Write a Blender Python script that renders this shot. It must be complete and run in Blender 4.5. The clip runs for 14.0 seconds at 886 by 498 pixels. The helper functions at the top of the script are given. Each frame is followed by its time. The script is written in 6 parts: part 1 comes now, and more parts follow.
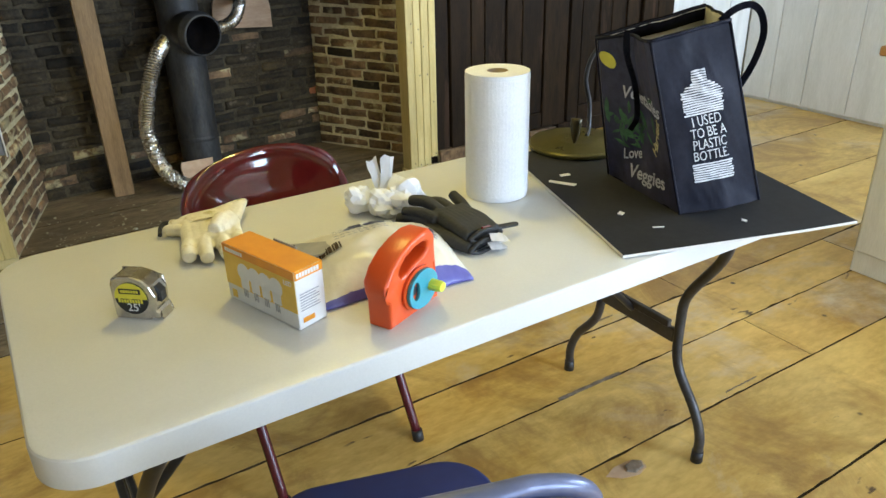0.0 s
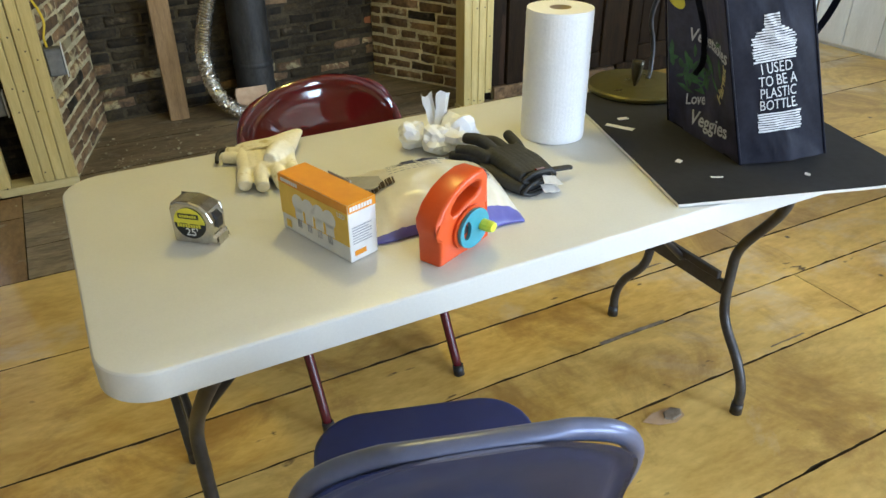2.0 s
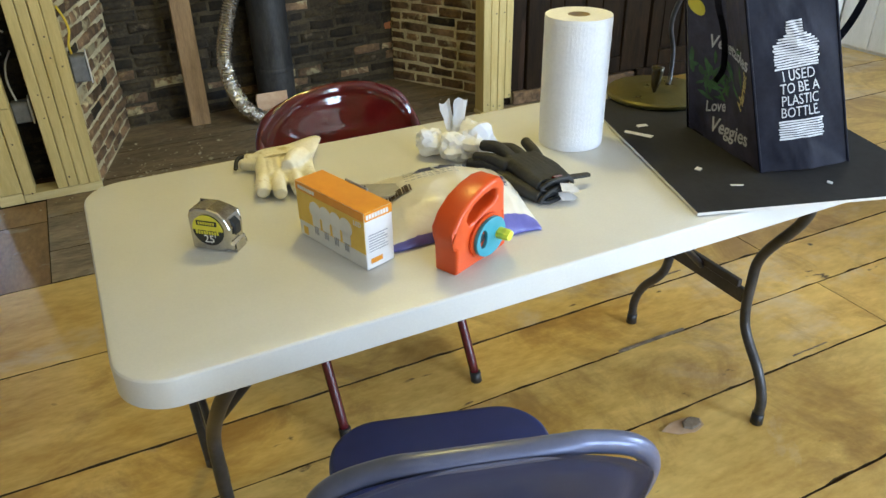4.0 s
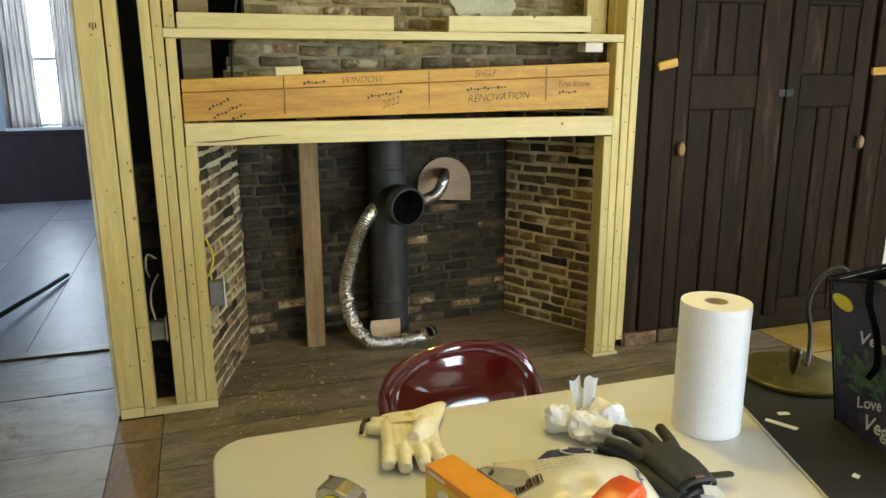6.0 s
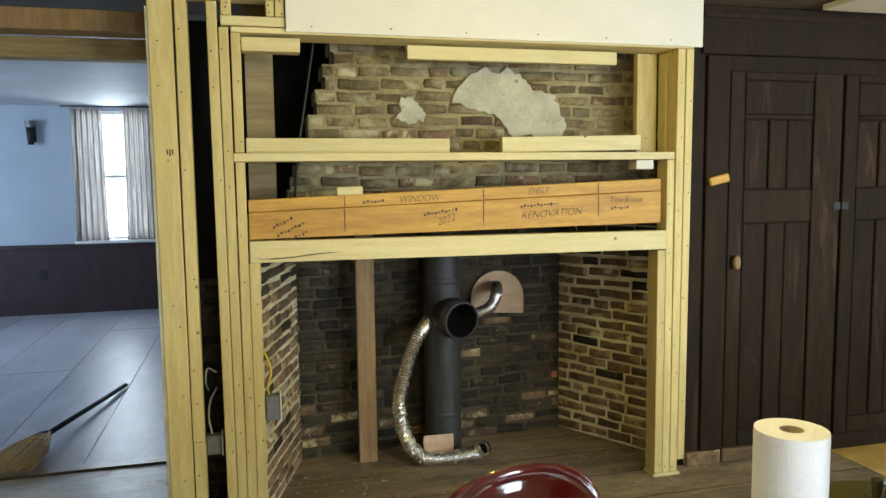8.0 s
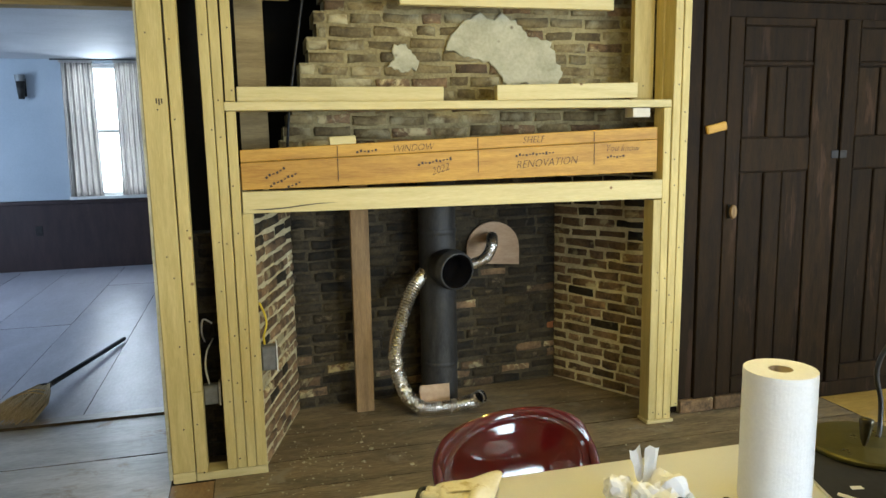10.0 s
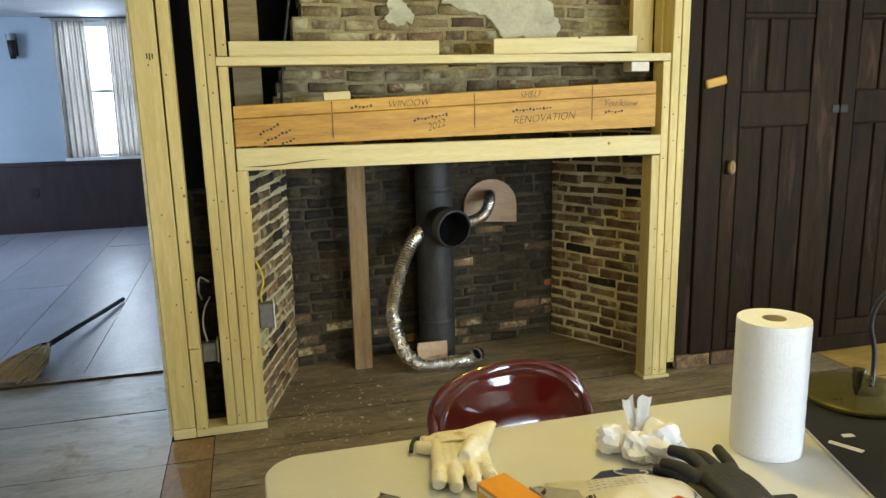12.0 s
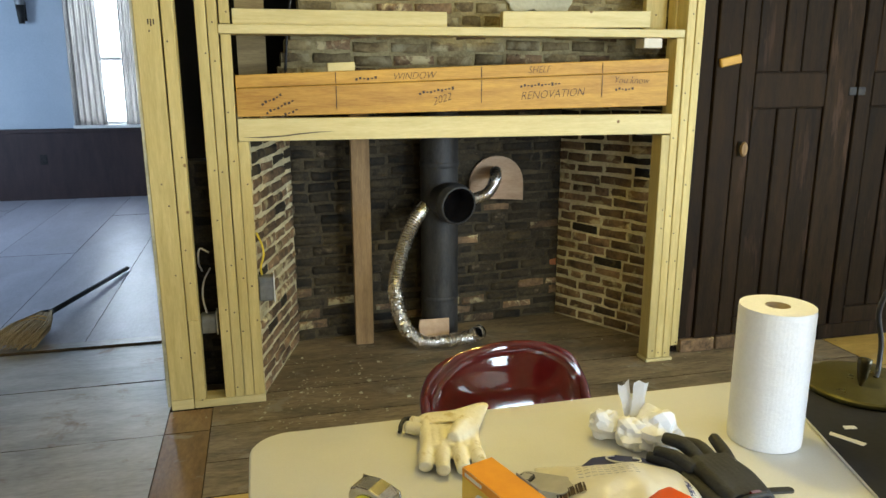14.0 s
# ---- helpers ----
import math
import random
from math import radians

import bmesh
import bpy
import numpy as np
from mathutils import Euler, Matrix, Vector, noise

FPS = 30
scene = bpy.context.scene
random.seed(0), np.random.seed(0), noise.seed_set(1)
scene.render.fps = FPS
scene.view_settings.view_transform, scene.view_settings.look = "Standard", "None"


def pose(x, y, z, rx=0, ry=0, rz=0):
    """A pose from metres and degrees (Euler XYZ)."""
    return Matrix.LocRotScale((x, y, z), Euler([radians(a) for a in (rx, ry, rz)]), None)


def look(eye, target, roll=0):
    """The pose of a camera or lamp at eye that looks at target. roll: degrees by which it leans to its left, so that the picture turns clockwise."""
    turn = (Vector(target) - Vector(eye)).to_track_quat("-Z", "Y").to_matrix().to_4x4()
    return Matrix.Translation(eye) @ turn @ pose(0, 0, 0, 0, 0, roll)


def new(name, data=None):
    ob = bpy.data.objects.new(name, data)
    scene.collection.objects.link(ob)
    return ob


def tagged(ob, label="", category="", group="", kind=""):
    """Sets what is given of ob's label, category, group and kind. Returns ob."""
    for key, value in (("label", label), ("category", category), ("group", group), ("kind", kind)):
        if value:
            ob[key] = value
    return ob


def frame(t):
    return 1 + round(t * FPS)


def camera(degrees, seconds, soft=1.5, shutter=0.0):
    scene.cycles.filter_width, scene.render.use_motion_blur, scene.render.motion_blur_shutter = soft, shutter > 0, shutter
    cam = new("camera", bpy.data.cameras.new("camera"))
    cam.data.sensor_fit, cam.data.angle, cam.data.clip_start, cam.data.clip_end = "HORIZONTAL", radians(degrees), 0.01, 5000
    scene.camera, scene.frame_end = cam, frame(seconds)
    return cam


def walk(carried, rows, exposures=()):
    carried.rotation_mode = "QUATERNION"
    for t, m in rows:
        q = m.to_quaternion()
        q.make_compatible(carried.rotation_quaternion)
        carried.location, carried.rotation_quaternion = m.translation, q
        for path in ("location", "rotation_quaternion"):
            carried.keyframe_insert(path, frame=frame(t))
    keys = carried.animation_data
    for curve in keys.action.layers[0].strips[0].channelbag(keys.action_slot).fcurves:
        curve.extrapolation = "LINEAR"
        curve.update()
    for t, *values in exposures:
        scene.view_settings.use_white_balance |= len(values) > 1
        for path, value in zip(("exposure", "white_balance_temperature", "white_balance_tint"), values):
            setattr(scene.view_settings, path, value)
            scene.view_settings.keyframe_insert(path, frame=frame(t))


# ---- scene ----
cam = camera(62.0, 14.0)
PATH = [
    (0, (1.418, 0.395, 1.317), (2.363, 1.933, 0.456), -1.5),
    (0.5, (1.41, 0.387, 1.322), (2.207, 1.925, 0.321), -1.4),
    (1, (1.407, 0.383, 1.333), (2.197, 1.92, 0.325), -0.5),
    (1.5, (1.405, 0.39, 1.332), (2.202, 1.927, 0.33), -0.4),
    (2, (1.409, 0.4, 1.322), (2.207, 1.93, 0.311), -0.5),
    (4.5, (1.419, 0.403, 1.331), (2.155, 1.98, 0.345), -0.8),
    (5, (1.423, 0.415, 1.346), (2.132, 2.068, 0.473), -0.5),
    (5.5, (1.418, 0.446, 1.384), (2.064, 2.211, 0.702), -0.5),
    (6, (1.376, 0.478, 1.438), (1.981, 2.324, 0.962), -0.1),
    (6.5, (1.344, 0.485, 1.461), (1.879, 2.388, 1.159), -0.3),
    (7, (1.334, 0.472, 1.468), (1.852, 2.393, 1.275), -0.7),
    (7.2, (1.333, 0.464, 1.478), (1.843, 2.389, 1.291), -0.8),
    (9.3, (1.344, 0.472, 1.454), (1.838, 2.394, 1.201), -0.5),
    (9.5, (1.351, 0.468, 1.445), (1.847, 2.385, 1.168), -0.7),
    (10, (1.353, 0.473, 1.448), (1.852, 2.385, 1.14), -1.0),
    (10.5, (1.367, 0.474, 1.435), (1.869, 2.38, 1.094), -1.4),
    (11, (1.365, 0.473, 1.432), (1.874, 2.371, 1.059), -1.7),
    (11.5, (1.369, 0.484, 1.428), (1.872, 2.379, 1.033), -1.6),
    (12, (1.368, 0.478, 1.425), (1.861, 2.372, 1.015), -1.3),
    (12.5, (1.372, 0.499, 1.415), (1.839, 2.392, 0.969), -0.8),
    (13, (1.394, 0.498, 1.421), (1.852, 2.393, 0.973), -0.5),
    (13.5, (1.411, 0.51, 1.417), (1.868, 2.401, 0.956), -0.3),
    (14, (1.407, 0.512, 1.416), (1.871, 2.399, 0.944), -0.1),
]
EXPOSURES = [(0.0, -0.44, 5700, 8), (2.0, -0.50, 5700, 8), (4.5, -0.52, 5700, 8), (5.3, -0.56, 5900, 7), (6.0, -0.54, 6450, 6), (7.0, -0.52, 6500, 6), (9.5, -0.50, 6450, 6), (14.0, -0.44, 6350, 6)]
walk(cam, [(t, look(eye, target, roll)) for t, eye, target, roll in PATH], EXPOSURES)

# ---- light ----
world = bpy.data.worlds.new("sky")
scene.world = world
world.use_nodes = True
_sky = world.node_tree.nodes.new("ShaderNodeTexSky")
_sky.sky_type, _sky.sun_disc, _sky.sun_elevation, _sky.sun_rotation = "NISHITA", False, radians(38), radians(140)
world.node_tree.links.new(_sky.outputs[0], world.node_tree.nodes["Background"].inputs[0])
world.node_tree.nodes["Background"].inputs[1].default_value = 0.12
scene.view_settings.exposure = 0.0


def window_or_fill_light(name, x, y, z, w, h, aim, watts, colour):
    """Daylight of a window's opening, or added fill: an area lamp of the given size."""
    lamp = bpy.data.lights.new(name, "AREA")
    lamp.shape, lamp.size, lamp.size_y, lamp.energy, lamp.color = "RECTANGLE", w, h, watts, colour
    ob = new(name, lamp)
    ob.matrix_world = look((x, y, z), (x + aim[0], y + aim[1], z + aim[2]))
    return ob


DAY = (0.80, 0.93, 1.10)
window_or_fill_light("daylight_south_a", 4.65, -2.40, 1.27, 0.8, 1.4, (-0.05, 1, -0.1), 195, DAY)
window_or_fill_light("daylight_south_b", 2.45, -2.40, 1.27, 1.2, 1.4, (0, 1, -0.1), 66, DAY)
window_or_fill_light("daylight_east", 5.86, 0.0, 1.5, 1.4, 1.1, (-1, 0.45, -0.15), 150, (0.82, 0.94, 1.08))
window_or_fill_light("daylight_far_room", -0.15, 9.88, 1.56, 0.82, 1.5, (0, -1, -0.1), 125, (0.74, 0.86, 1.0))
# added fill lamp that brightens the far room; the wall has no window here
window_or_fill_light("fill_far_room_side", -3.42, 7.2, 1.6, 1.2, 1.4, (1, 0, -0.1), 160, (0.60, 0.77, 1.0))
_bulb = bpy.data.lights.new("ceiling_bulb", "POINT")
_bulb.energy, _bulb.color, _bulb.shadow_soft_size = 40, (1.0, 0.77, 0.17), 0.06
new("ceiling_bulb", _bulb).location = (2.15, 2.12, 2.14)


# ---- building blocks ----
def part(name, bm, mat, parent=None, label="", smooth=False):
    """Links a bmesh as one mesh object under a thing or under a part."""
    me = bpy.data.meshes.new(name)
    bmesh.ops.recalc_face_normals(bm, faces=bm.faces)
    if smooth:
        for f in bm.faces:
            f.smooth = True
    bm.to_mesh(me)
    bm.free()
    for m in mat if isinstance(mat, (list, tuple)) else (mat,):
        me.materials.append(m)
    ob = new(name, me)
    ob.parent = parent
    return tagged(ob, label=label)


def thing(name, label, category, group="", kind="", at=None):
    ob = new(name)
    ob.empty_display_size = 0.05
    if at is not None:
        ob.matrix_basis = at
    return tagged(ob, label, category, group, kind)


def add_box(bm, x0, x1, y0, y1, z0, z1, bevel=0.0, m=None, seg=1):
    vs = [bm.verts.new((x, y, z)) for x in (x0, x1) for y in (y0, y1) for z in (z0, z1)]
    fs = [bm.faces.new([vs[i] for i in q]) for q in ((0, 1, 3, 2), (4, 6, 7, 5), (0, 4, 5, 1), (2, 3, 7, 6), (0, 2, 6, 4), (1, 5, 7, 3))]
    if bevel:
        es = list({e for f in fs for e in f.edges})
        r = bmesh.ops.bevel(bm, geom=es, offset=bevel, segments=seg, affect="EDGES", profile=0.5)
        vs = list({v for f in r["faces"] for v in f.verts} | {v for v in vs if v.is_valid})
    if m is not None:
        bmesh.ops.transform(bm, matrix=m, verts=vs)
    return vs


def box(x0, x1, y0, y1, z0, z1, bevel=0.0, m=None, seg=1):
    bm = bmesh.new()
    add_box(bm, x0, x1, y0, y1, z0, z1, bevel, m, seg)
    return bm


def add_tube(bm, pts, r, n=10, cap=True, ridge=None):
    """A round bar along points; r is one radius or one for each point."""
    pts = [Vector(p) for p in pts]
    rs = [float(q) for q in r] if isinstance(r, (list, tuple)) else [r] * len(pts)
    up, rings = None, []
    for i, p in enumerate(pts):
        d = (pts[min(i + 1, len(pts) - 1)] - pts[max(i - 1, 0)]).normalized()
        if up is None:
            up = d.orthogonal().normalized()
        up = (up - d * up.dot(d)).normalized()
        side = d.cross(up)
        rings.append([bm.verts.new(p + rs[i] * (math.cos(a) * up + math.sin(a) * side)) for a in (2 * math.pi * k / n for k in range(n))])
    for a, b in zip(rings, rings[1:]):
        for k in range(n):
            f = bm.faces.new((a[k], a[(k + 1) % n], b[(k + 1) % n], b[k]))
            f.smooth = True
    if cap:
        bm.faces.new(rings[0])
        bm.faces.new(rings[-1])
    return rings


def tube(pts, r, n=10, cap=True):
    bm = bmesh.new()
    add_tube(bm, pts, r, n, cap)
    return bm


def curve_points(pts, steps=8):
    """A smooth line through the points (Catmull-Rom)."""
    P = [Vector(p) for p in pts]
    P = [2 * P[0] - P[1], *P, 2 * P[-1] - P[-2]]
    out = []
    for a, b, c, d in zip(P, P[1:], P[2:], P[3:]):
        for s in range(steps):
            t = s / steps
            out.append(0.5 * (2 * b + (c - a) * t + (2 * a - 5 * b + 4 * c - d) * t * t + (3 * b - a - 3 * c + d) * t ** 3))
    return out + [P[-2]]


def lathe(profile, n=32, cap=False):
    """A turned form from (radius, height) pairs about z."""
    bm = bmesh.new()
    rings = [[bm.verts.new((r * math.cos(2 * math.pi * k / n), r * math.sin(2 * math.pi * k / n), z)) for k in range(n)] for r, z in profile]
    for a, b in zip(rings, rings[1:]):
        for k in range(n):
            bm.faces.new((a[k], a[(k + 1) % n], b[(k + 1) % n], b[k]))
    if cap:
        bm.faces.new(rings[0])
        bm.faces.new(rings[-1])
    return bm


def prism(outline, z0, z1, bevel=0.0, seg=2):
    """An outline in x, y carried from z0 to z1."""
    bm = bmesh.new()
    lo, hi = [bm.verts.new((x, y, z0)) for x, y in outline], [bm.verts.new((x, y, z1)) for x, y in outline]
    bm.faces.new(lo)
    top = bm.faces.new(hi)
    n = len(lo)
    for k in range(n):
        bm.faces.new((lo[k], lo[(k + 1) % n], hi[(k + 1) % n], hi[k]))
    bm.normal_update()
    if bevel:
        bmesh.ops.bevel(bm, geom=list(top.edges), offset=bevel, segments=seg, affect="EDGES", profile=0.5)
    return bm


def rounded(x0, x1, y0, y1, r, n=8):
    out = []
    for cx, cy, a0 in ((x1 - r, y1 - r, 0), (x0 + r, y1 - r, 90), (x0 + r, y0 + r, 180), (x1 - r, y0 + r, 270)):
        out += [(cx + r * math.cos(radians(a0 + 90 * k / n)), cy + r * math.sin(radians(a0 + 90 * k / n))) for k in range(n + 1)]
    return out


def soften(ob, degrees=20):
    """Shades rounded sides smoothly and keeps the edges."""
    ob.data.shade_smooth()
    ob.data.set_sharp_from_angle(angle=radians(degrees))
    return ob


# ---- materials ----
def surface(name, dark, light, scale=6.0, stretch=(1, 1, 1), rough=(0.5, 0.7), bump=0.15, fine=60.0, metal=0.0, vary=0.0, spots=None, patch=None, stain=None, coat=0.0, gloss=0.5, contrast=(0.35, 0.65), fine_amount=0.35, flecks=None):
    """A procedural surface: two tones mixed by a large and a fine noise, with relief, gloss that varies, change from piece to piece,
    dark spots (colour, scale, size) and worn patches (colour, scale, threshold)."""
    mat = bpy.data.materials.new(name)
    mat.use_nodes = True
    N, L = mat.node_tree.nodes, mat.node_tree.links
    bsdf = N["Principled BSDF"]

    def node(kind, **values):
        n = N.new(kind)
        for k, v in values.items():
            n.inputs[k].default_value = v
        return n

    co, info = N.new("ShaderNodeTexCoord"), N.new("ShaderNodeObjectInfo")
    shift = N.new("ShaderNodeVectorMath")
    shift.operation = "MULTIPLY_ADD"
    L.new(info.outputs["Random"], shift.inputs[0])
    shift.inputs[1].default_value = (37.0, 19.0, 53.0) if vary else (0, 0, 0)
    L.new(co.outputs["Object"], shift.inputs[2])
    mp = N.new("ShaderNodeMapping")
    L.new(shift.outputs[0], mp.inputs[0])
    mp.inputs["Scale"].default_value = stretch
    big = node("ShaderNodeTexNoise", Scale=scale, Detail=5.0, Roughness=0.6, Distortion=0.3)
    small = node("ShaderNodeTexNoise", Scale=fine, Detail=3.0, Roughness=0.6)
    for n in (big, small):
        L.new(mp.outputs[0], n.inputs["Vector"])
    mix = node("ShaderNodeMix", Factor=fine_amount)
    L.new(big.outputs[0], mix.inputs["A"])
    L.new(small.outputs[0], mix.inputs["B"])
    ramp = N.new("ShaderNodeValToRGB")
    ramp.color_ramp.elements[0].position, ramp.color_ramp.elements[1].position = contrast
    ramp.color_ramp.elements[0].color, ramp.color_ramp.elements[1].color = (*dark, 1), (*light, 1)
    L.new(mix.outputs["Result"], ramp.inputs[0])
    colour = ramp.outputs[0]

    def blend(factor, a, rgb, kind="MIX"):
        m = N.new("ShaderNodeMix")
        m.data_type, m.blend_type = "RGBA", kind
        L.new(factor, m.inputs["Factor"])
        L.new(a, m.inputs["A"])
        m.inputs["B"].default_value = (*rgb, 1)
        return m.outputs["Result"]

    if patch:
        pn = node("ShaderNodeTexNoise", Scale=patch[1], Detail=7.0, Roughness=0.65, Distortion=0.4)
        L.new(mp.outputs[0] if len(patch) < 4 else shift.outputs[0], pn.inputs["Vector"])
        pr = N.new("ShaderNodeValToRGB")
        pr.color_ramp.elements[0].position, pr.color_ramp.elements[1].position = patch[2], patch[2] + (patch[4] if len(patch) > 4 else 0.06)
        L.new(pn.outputs[0], pr.inputs[0])
        colour = blend(pr.outputs[0], colour, patch[0])
    if stain:
        sn = node("ShaderNodeTexNoise", Scale=stain[1], Detail=8.0, Roughness=0.7, Distortion=0.8)
        far = N.new("ShaderNodeVectorMath")
        far.operation = "ADD"
        L.new(shift.outputs[0], far.inputs[0])
        far.inputs[1].default_value = (13.1, 7.7, 3.3)
        L.new(far.outputs[0], sn.inputs["Vector"])
        st = N.new("ShaderNodeValToRGB")
        st.color_ramp.elements[0].position, st.color_ramp.elements[1].position = stain[2], stain[2] + 0.14
        st.color_ramp.elements[1].color = (stain[3], stain[3], stain[3], 1)
        L.new(sn.outputs[0], st.inputs[0])
        colour = blend(st.outputs[0], colour, stain[0])
    if spots:
        vo = node("ShaderNodeTexVoronoi", Scale=spots[1])
        L.new(shift.outputs[0], vo.inputs["Vector"])
        sr = N.new("ShaderNodeValToRGB")
        sr.color_ramp.elements[0].position, sr.color_ramp.elements[1].position = spots[2] * 0.5, spots[2]
        sr.color_ramp.elements[0].color, sr.color_ramp.elements[1].color = (1, 1, 1, 1), (0, 0, 0, 1)
        L.new(vo.outputs["Distance"], sr.inputs[0])
        colour = blend(sr.outputs[0], colour, spots[0])
    if flecks:
        wob = node("ShaderNodeTexNoise", Scale=9.0, Detail=4.0)
        L.new(mp.outputs[0], wob.inputs["Vector"])
        add = N.new("ShaderNodeVectorMath")
        add.operation = "MULTIPLY_ADD"
        L.new(wob.outputs[1], add.inputs[0])
        add.inputs[1].default_value = (0.35, 0.35, 0.35)
        L.new(mp.outputs[0], add.inputs[2])
        fv = node("ShaderNodeTexVoronoi", Scale=flecks[1])
        L.new(add.outputs[0], fv.inputs["Vector"])
        fr = N.new("ShaderNodeValToRGB")
        fr.color_ramp.elements[0].position, fr.color_ramp.elements[1].position = flecks[2] * 0.4, flecks[2]
        fr.color_ramp.elements[0].color, fr.color_ramp.elements[1].color = (1, 1, 1, 1), (0, 0, 0, 1)
        L.new(fv.outputs["Distance"], fr.inputs[0])
        colour = blend(fr.outputs[0], colour, flecks[0])
    if vary:
        hsv = N.new("ShaderNodeHueSaturation")
        rng = N.new("ShaderNodeMapRange")
        rng.inputs["To Min"].default_value, rng.inputs["To Max"].default_value = 1 - vary, 1 + vary
        L.new(info.outputs["Random"], rng.inputs[0])
        L.new(rng.outputs[0], hsv.inputs["Value"])
        L.new(colour, hsv.inputs["Color"])
        colour = hsv.outputs[0]
    L.new(colour, bsdf.inputs["Base Color"])
    rr = N.new("ShaderNodeMapRange")
    rr.inputs["To Min"].default_value, rr.inputs["To Max"].default_value = rough
    L.new(big.outputs[0], rr.inputs[0])
    L.new(rr.outputs[0], bsdf.inputs["Roughness"])
    bsdf.inputs["Metallic"].default_value = metal
    bsdf.inputs["Coat Weight"].default_value = coat
    bsdf.inputs["Specular IOR Level"].default_value = gloss
    if bump:
        bp = node("ShaderNodeBump", Strength=bump, Distance=0.01)
        L.new(mix.outputs["Result"], bp.inputs["Height"])
        L.new(bp.outputs[0], bsdf.inputs["Normal"])
    return mat


PINE_KNOT = (0.20, 0.10, 0.03)
pine_z = surface("pine_upright", (0.50, 0.39, 0.135), (0.67, 0.55, 0.235), 5, (7, 7, 0.7), (0.5, 0.7), 0.12, 40, vary=0.08, spots=(PINE_KNOT, 5.0, 0.05))
pine_x = surface("pine_level", (0.57, 0.475, 0.205), (0.71, 0.61, 0.32), 5, (0.7, 7, 7), (0.5, 0.7), 0.12, 40, vary=0.07, spots=(PINE_KNOT, 5.0, 0.05))
beam_wood = surface("orange_beam", (0.38, 0.185, 0.022), (0.62, 0.36, 0.065), 4, (0.8, 8, 8), (0.5, 0.7), 0.15, 30, vary=0.05, spots=(PINE_KNOT, 6.0, 0.06))
old_post = surface("brown_post", (0.18, 0.105, 0.040), (0.36, 0.23, 0.10), 5, (7, 7, 0.8), (0.6, 0.8), 0.15, 40)
floor_wood = surface("worn_pine_floor", (0.46, 0.275, 0.052), (0.76, 0.545, 0.17), 2.6, (0.9, 2.2, 2.2), (0.24, 0.5), 0.16, 22, vary=0.10, spots=((0.06, 0.035, 0.015), 4.2, 0.050), patch=((0.60, 0.55, 0.45), 1.35, 0.54, 1, 0.16), stain=((0.25, 0.125, 0.026), 2.0, 0.50, 0.7), contrast=(0.34, 0.66), flecks=((0.10, 0.055, 0.02), 3.6, 0.095))
brown_floor = surface("worn_brown_floor", (0.14, 0.075, 0.028), (0.34, 0.21, 0.09), 3, (3, 1, 3), (0.3, 0.55), 0.2, 25, vary=0.08, patch=((0.30, 0.26, 0.20), 5.0, 0.58, 1))
painted_floor = surface("worn_grey_floor", (0.26, 0.25, 0.24), (0.50, 0.49, 0.48), 2.5, (1, 3, 3), (0.2, 0.5), 0.14, 25, vary=0.06, patch=((0.22, 0.15, 0.10), 4.0, 0.57, 1, 0.10), stain=((0.34, 0.33, 0.32), 3.0, 0.58, 0.7))
far_floor = surface("dark_painted_floor", (0.27, 0.26, 0.30), (0.42, 0.41, 0.46), 2.0, (3, 1, 3), (0.24, 0.46), 0.1, 25, vary=0.08, patch=((0.34, 0.33, 0.35), 2.2, 0.58, 1, 0.14), stain=((0.14, 0.10, 0.10), 4.0, 0.62, 0.5))
hearth_wood = surface("sooty_hearth_floor", (0.095, 0.072, 0.043), (0.35, 0.27, 0.16), 3.0, (1, 4, 4), (0.55, 0.85), 0.25, 25, vary=0.12, patch=((0.27, 0.23, 0.165), 5.0, 0.59, 1), stain=((0.16, 0.11, 0.06), 3.0, 0.56, 0.6))
brick_mat = surface("old_brick", (0.062, 0.039, 0.020), (0.265, 0.165, 0.082), 11, (1, 1, 1), (0.8, 0.95), 0.8, 60, vary=0.5, patch=((0.44, 0.37, 0.20), 6.0, 0.55), stain=((0.022, 0.016, 0.010), 6.0, 0.58, 0.8))
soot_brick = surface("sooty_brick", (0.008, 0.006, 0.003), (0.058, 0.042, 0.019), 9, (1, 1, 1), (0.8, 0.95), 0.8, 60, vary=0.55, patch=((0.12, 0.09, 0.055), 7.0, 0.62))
orange_brick = surface("orange_brick", (0.26, 0.09, 0.035), (0.42, 0.16, 0.06), 12, (1, 1, 1), (0.8, 0.95), 0.5, 70)
chimney_brick = surface("limed_brick", (0.085, 0.056, 0.022), (0.29, 0.225, 0.105), 7, (1, 1, 1), (0.8, 0.95), 0.7, 60, vary=0.3, patch=((0.38, 0.33, 0.19), 5.0, 0.505, 1, 0.12))
mortar = surface("lime_mortar", (0.36, 0.30, 0.16), (0.78, 0.70, 0.44), 6, (1, 1, 1), (0.9, 1.0), 0.7, 80)
chimney_mortar = surface("brown_lime_mortar", (0.14, 0.105, 0.046), (0.40, 0.335, 0.17), 8, (1, 1, 1), (0.9, 1.0), 0.7, 80)
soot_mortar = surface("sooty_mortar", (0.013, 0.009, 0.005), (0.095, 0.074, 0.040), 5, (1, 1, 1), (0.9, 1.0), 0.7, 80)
plaster = surface("old_plaster", (0.36, 0.335, 0.22), (0.56, 0.53, 0.38), 9, (1, 1, 1), (0.8, 0.95), 0.5, 60, spots=((0.16, 0.12, 0.08), 9.0, 0.12))
drywall = surface("primed_drywall", (0.72, 0.68, 0.56), (0.80, 0.76, 0.64), 3, (1, 1, 1), (0.7, 0.85), 0.04, 90)
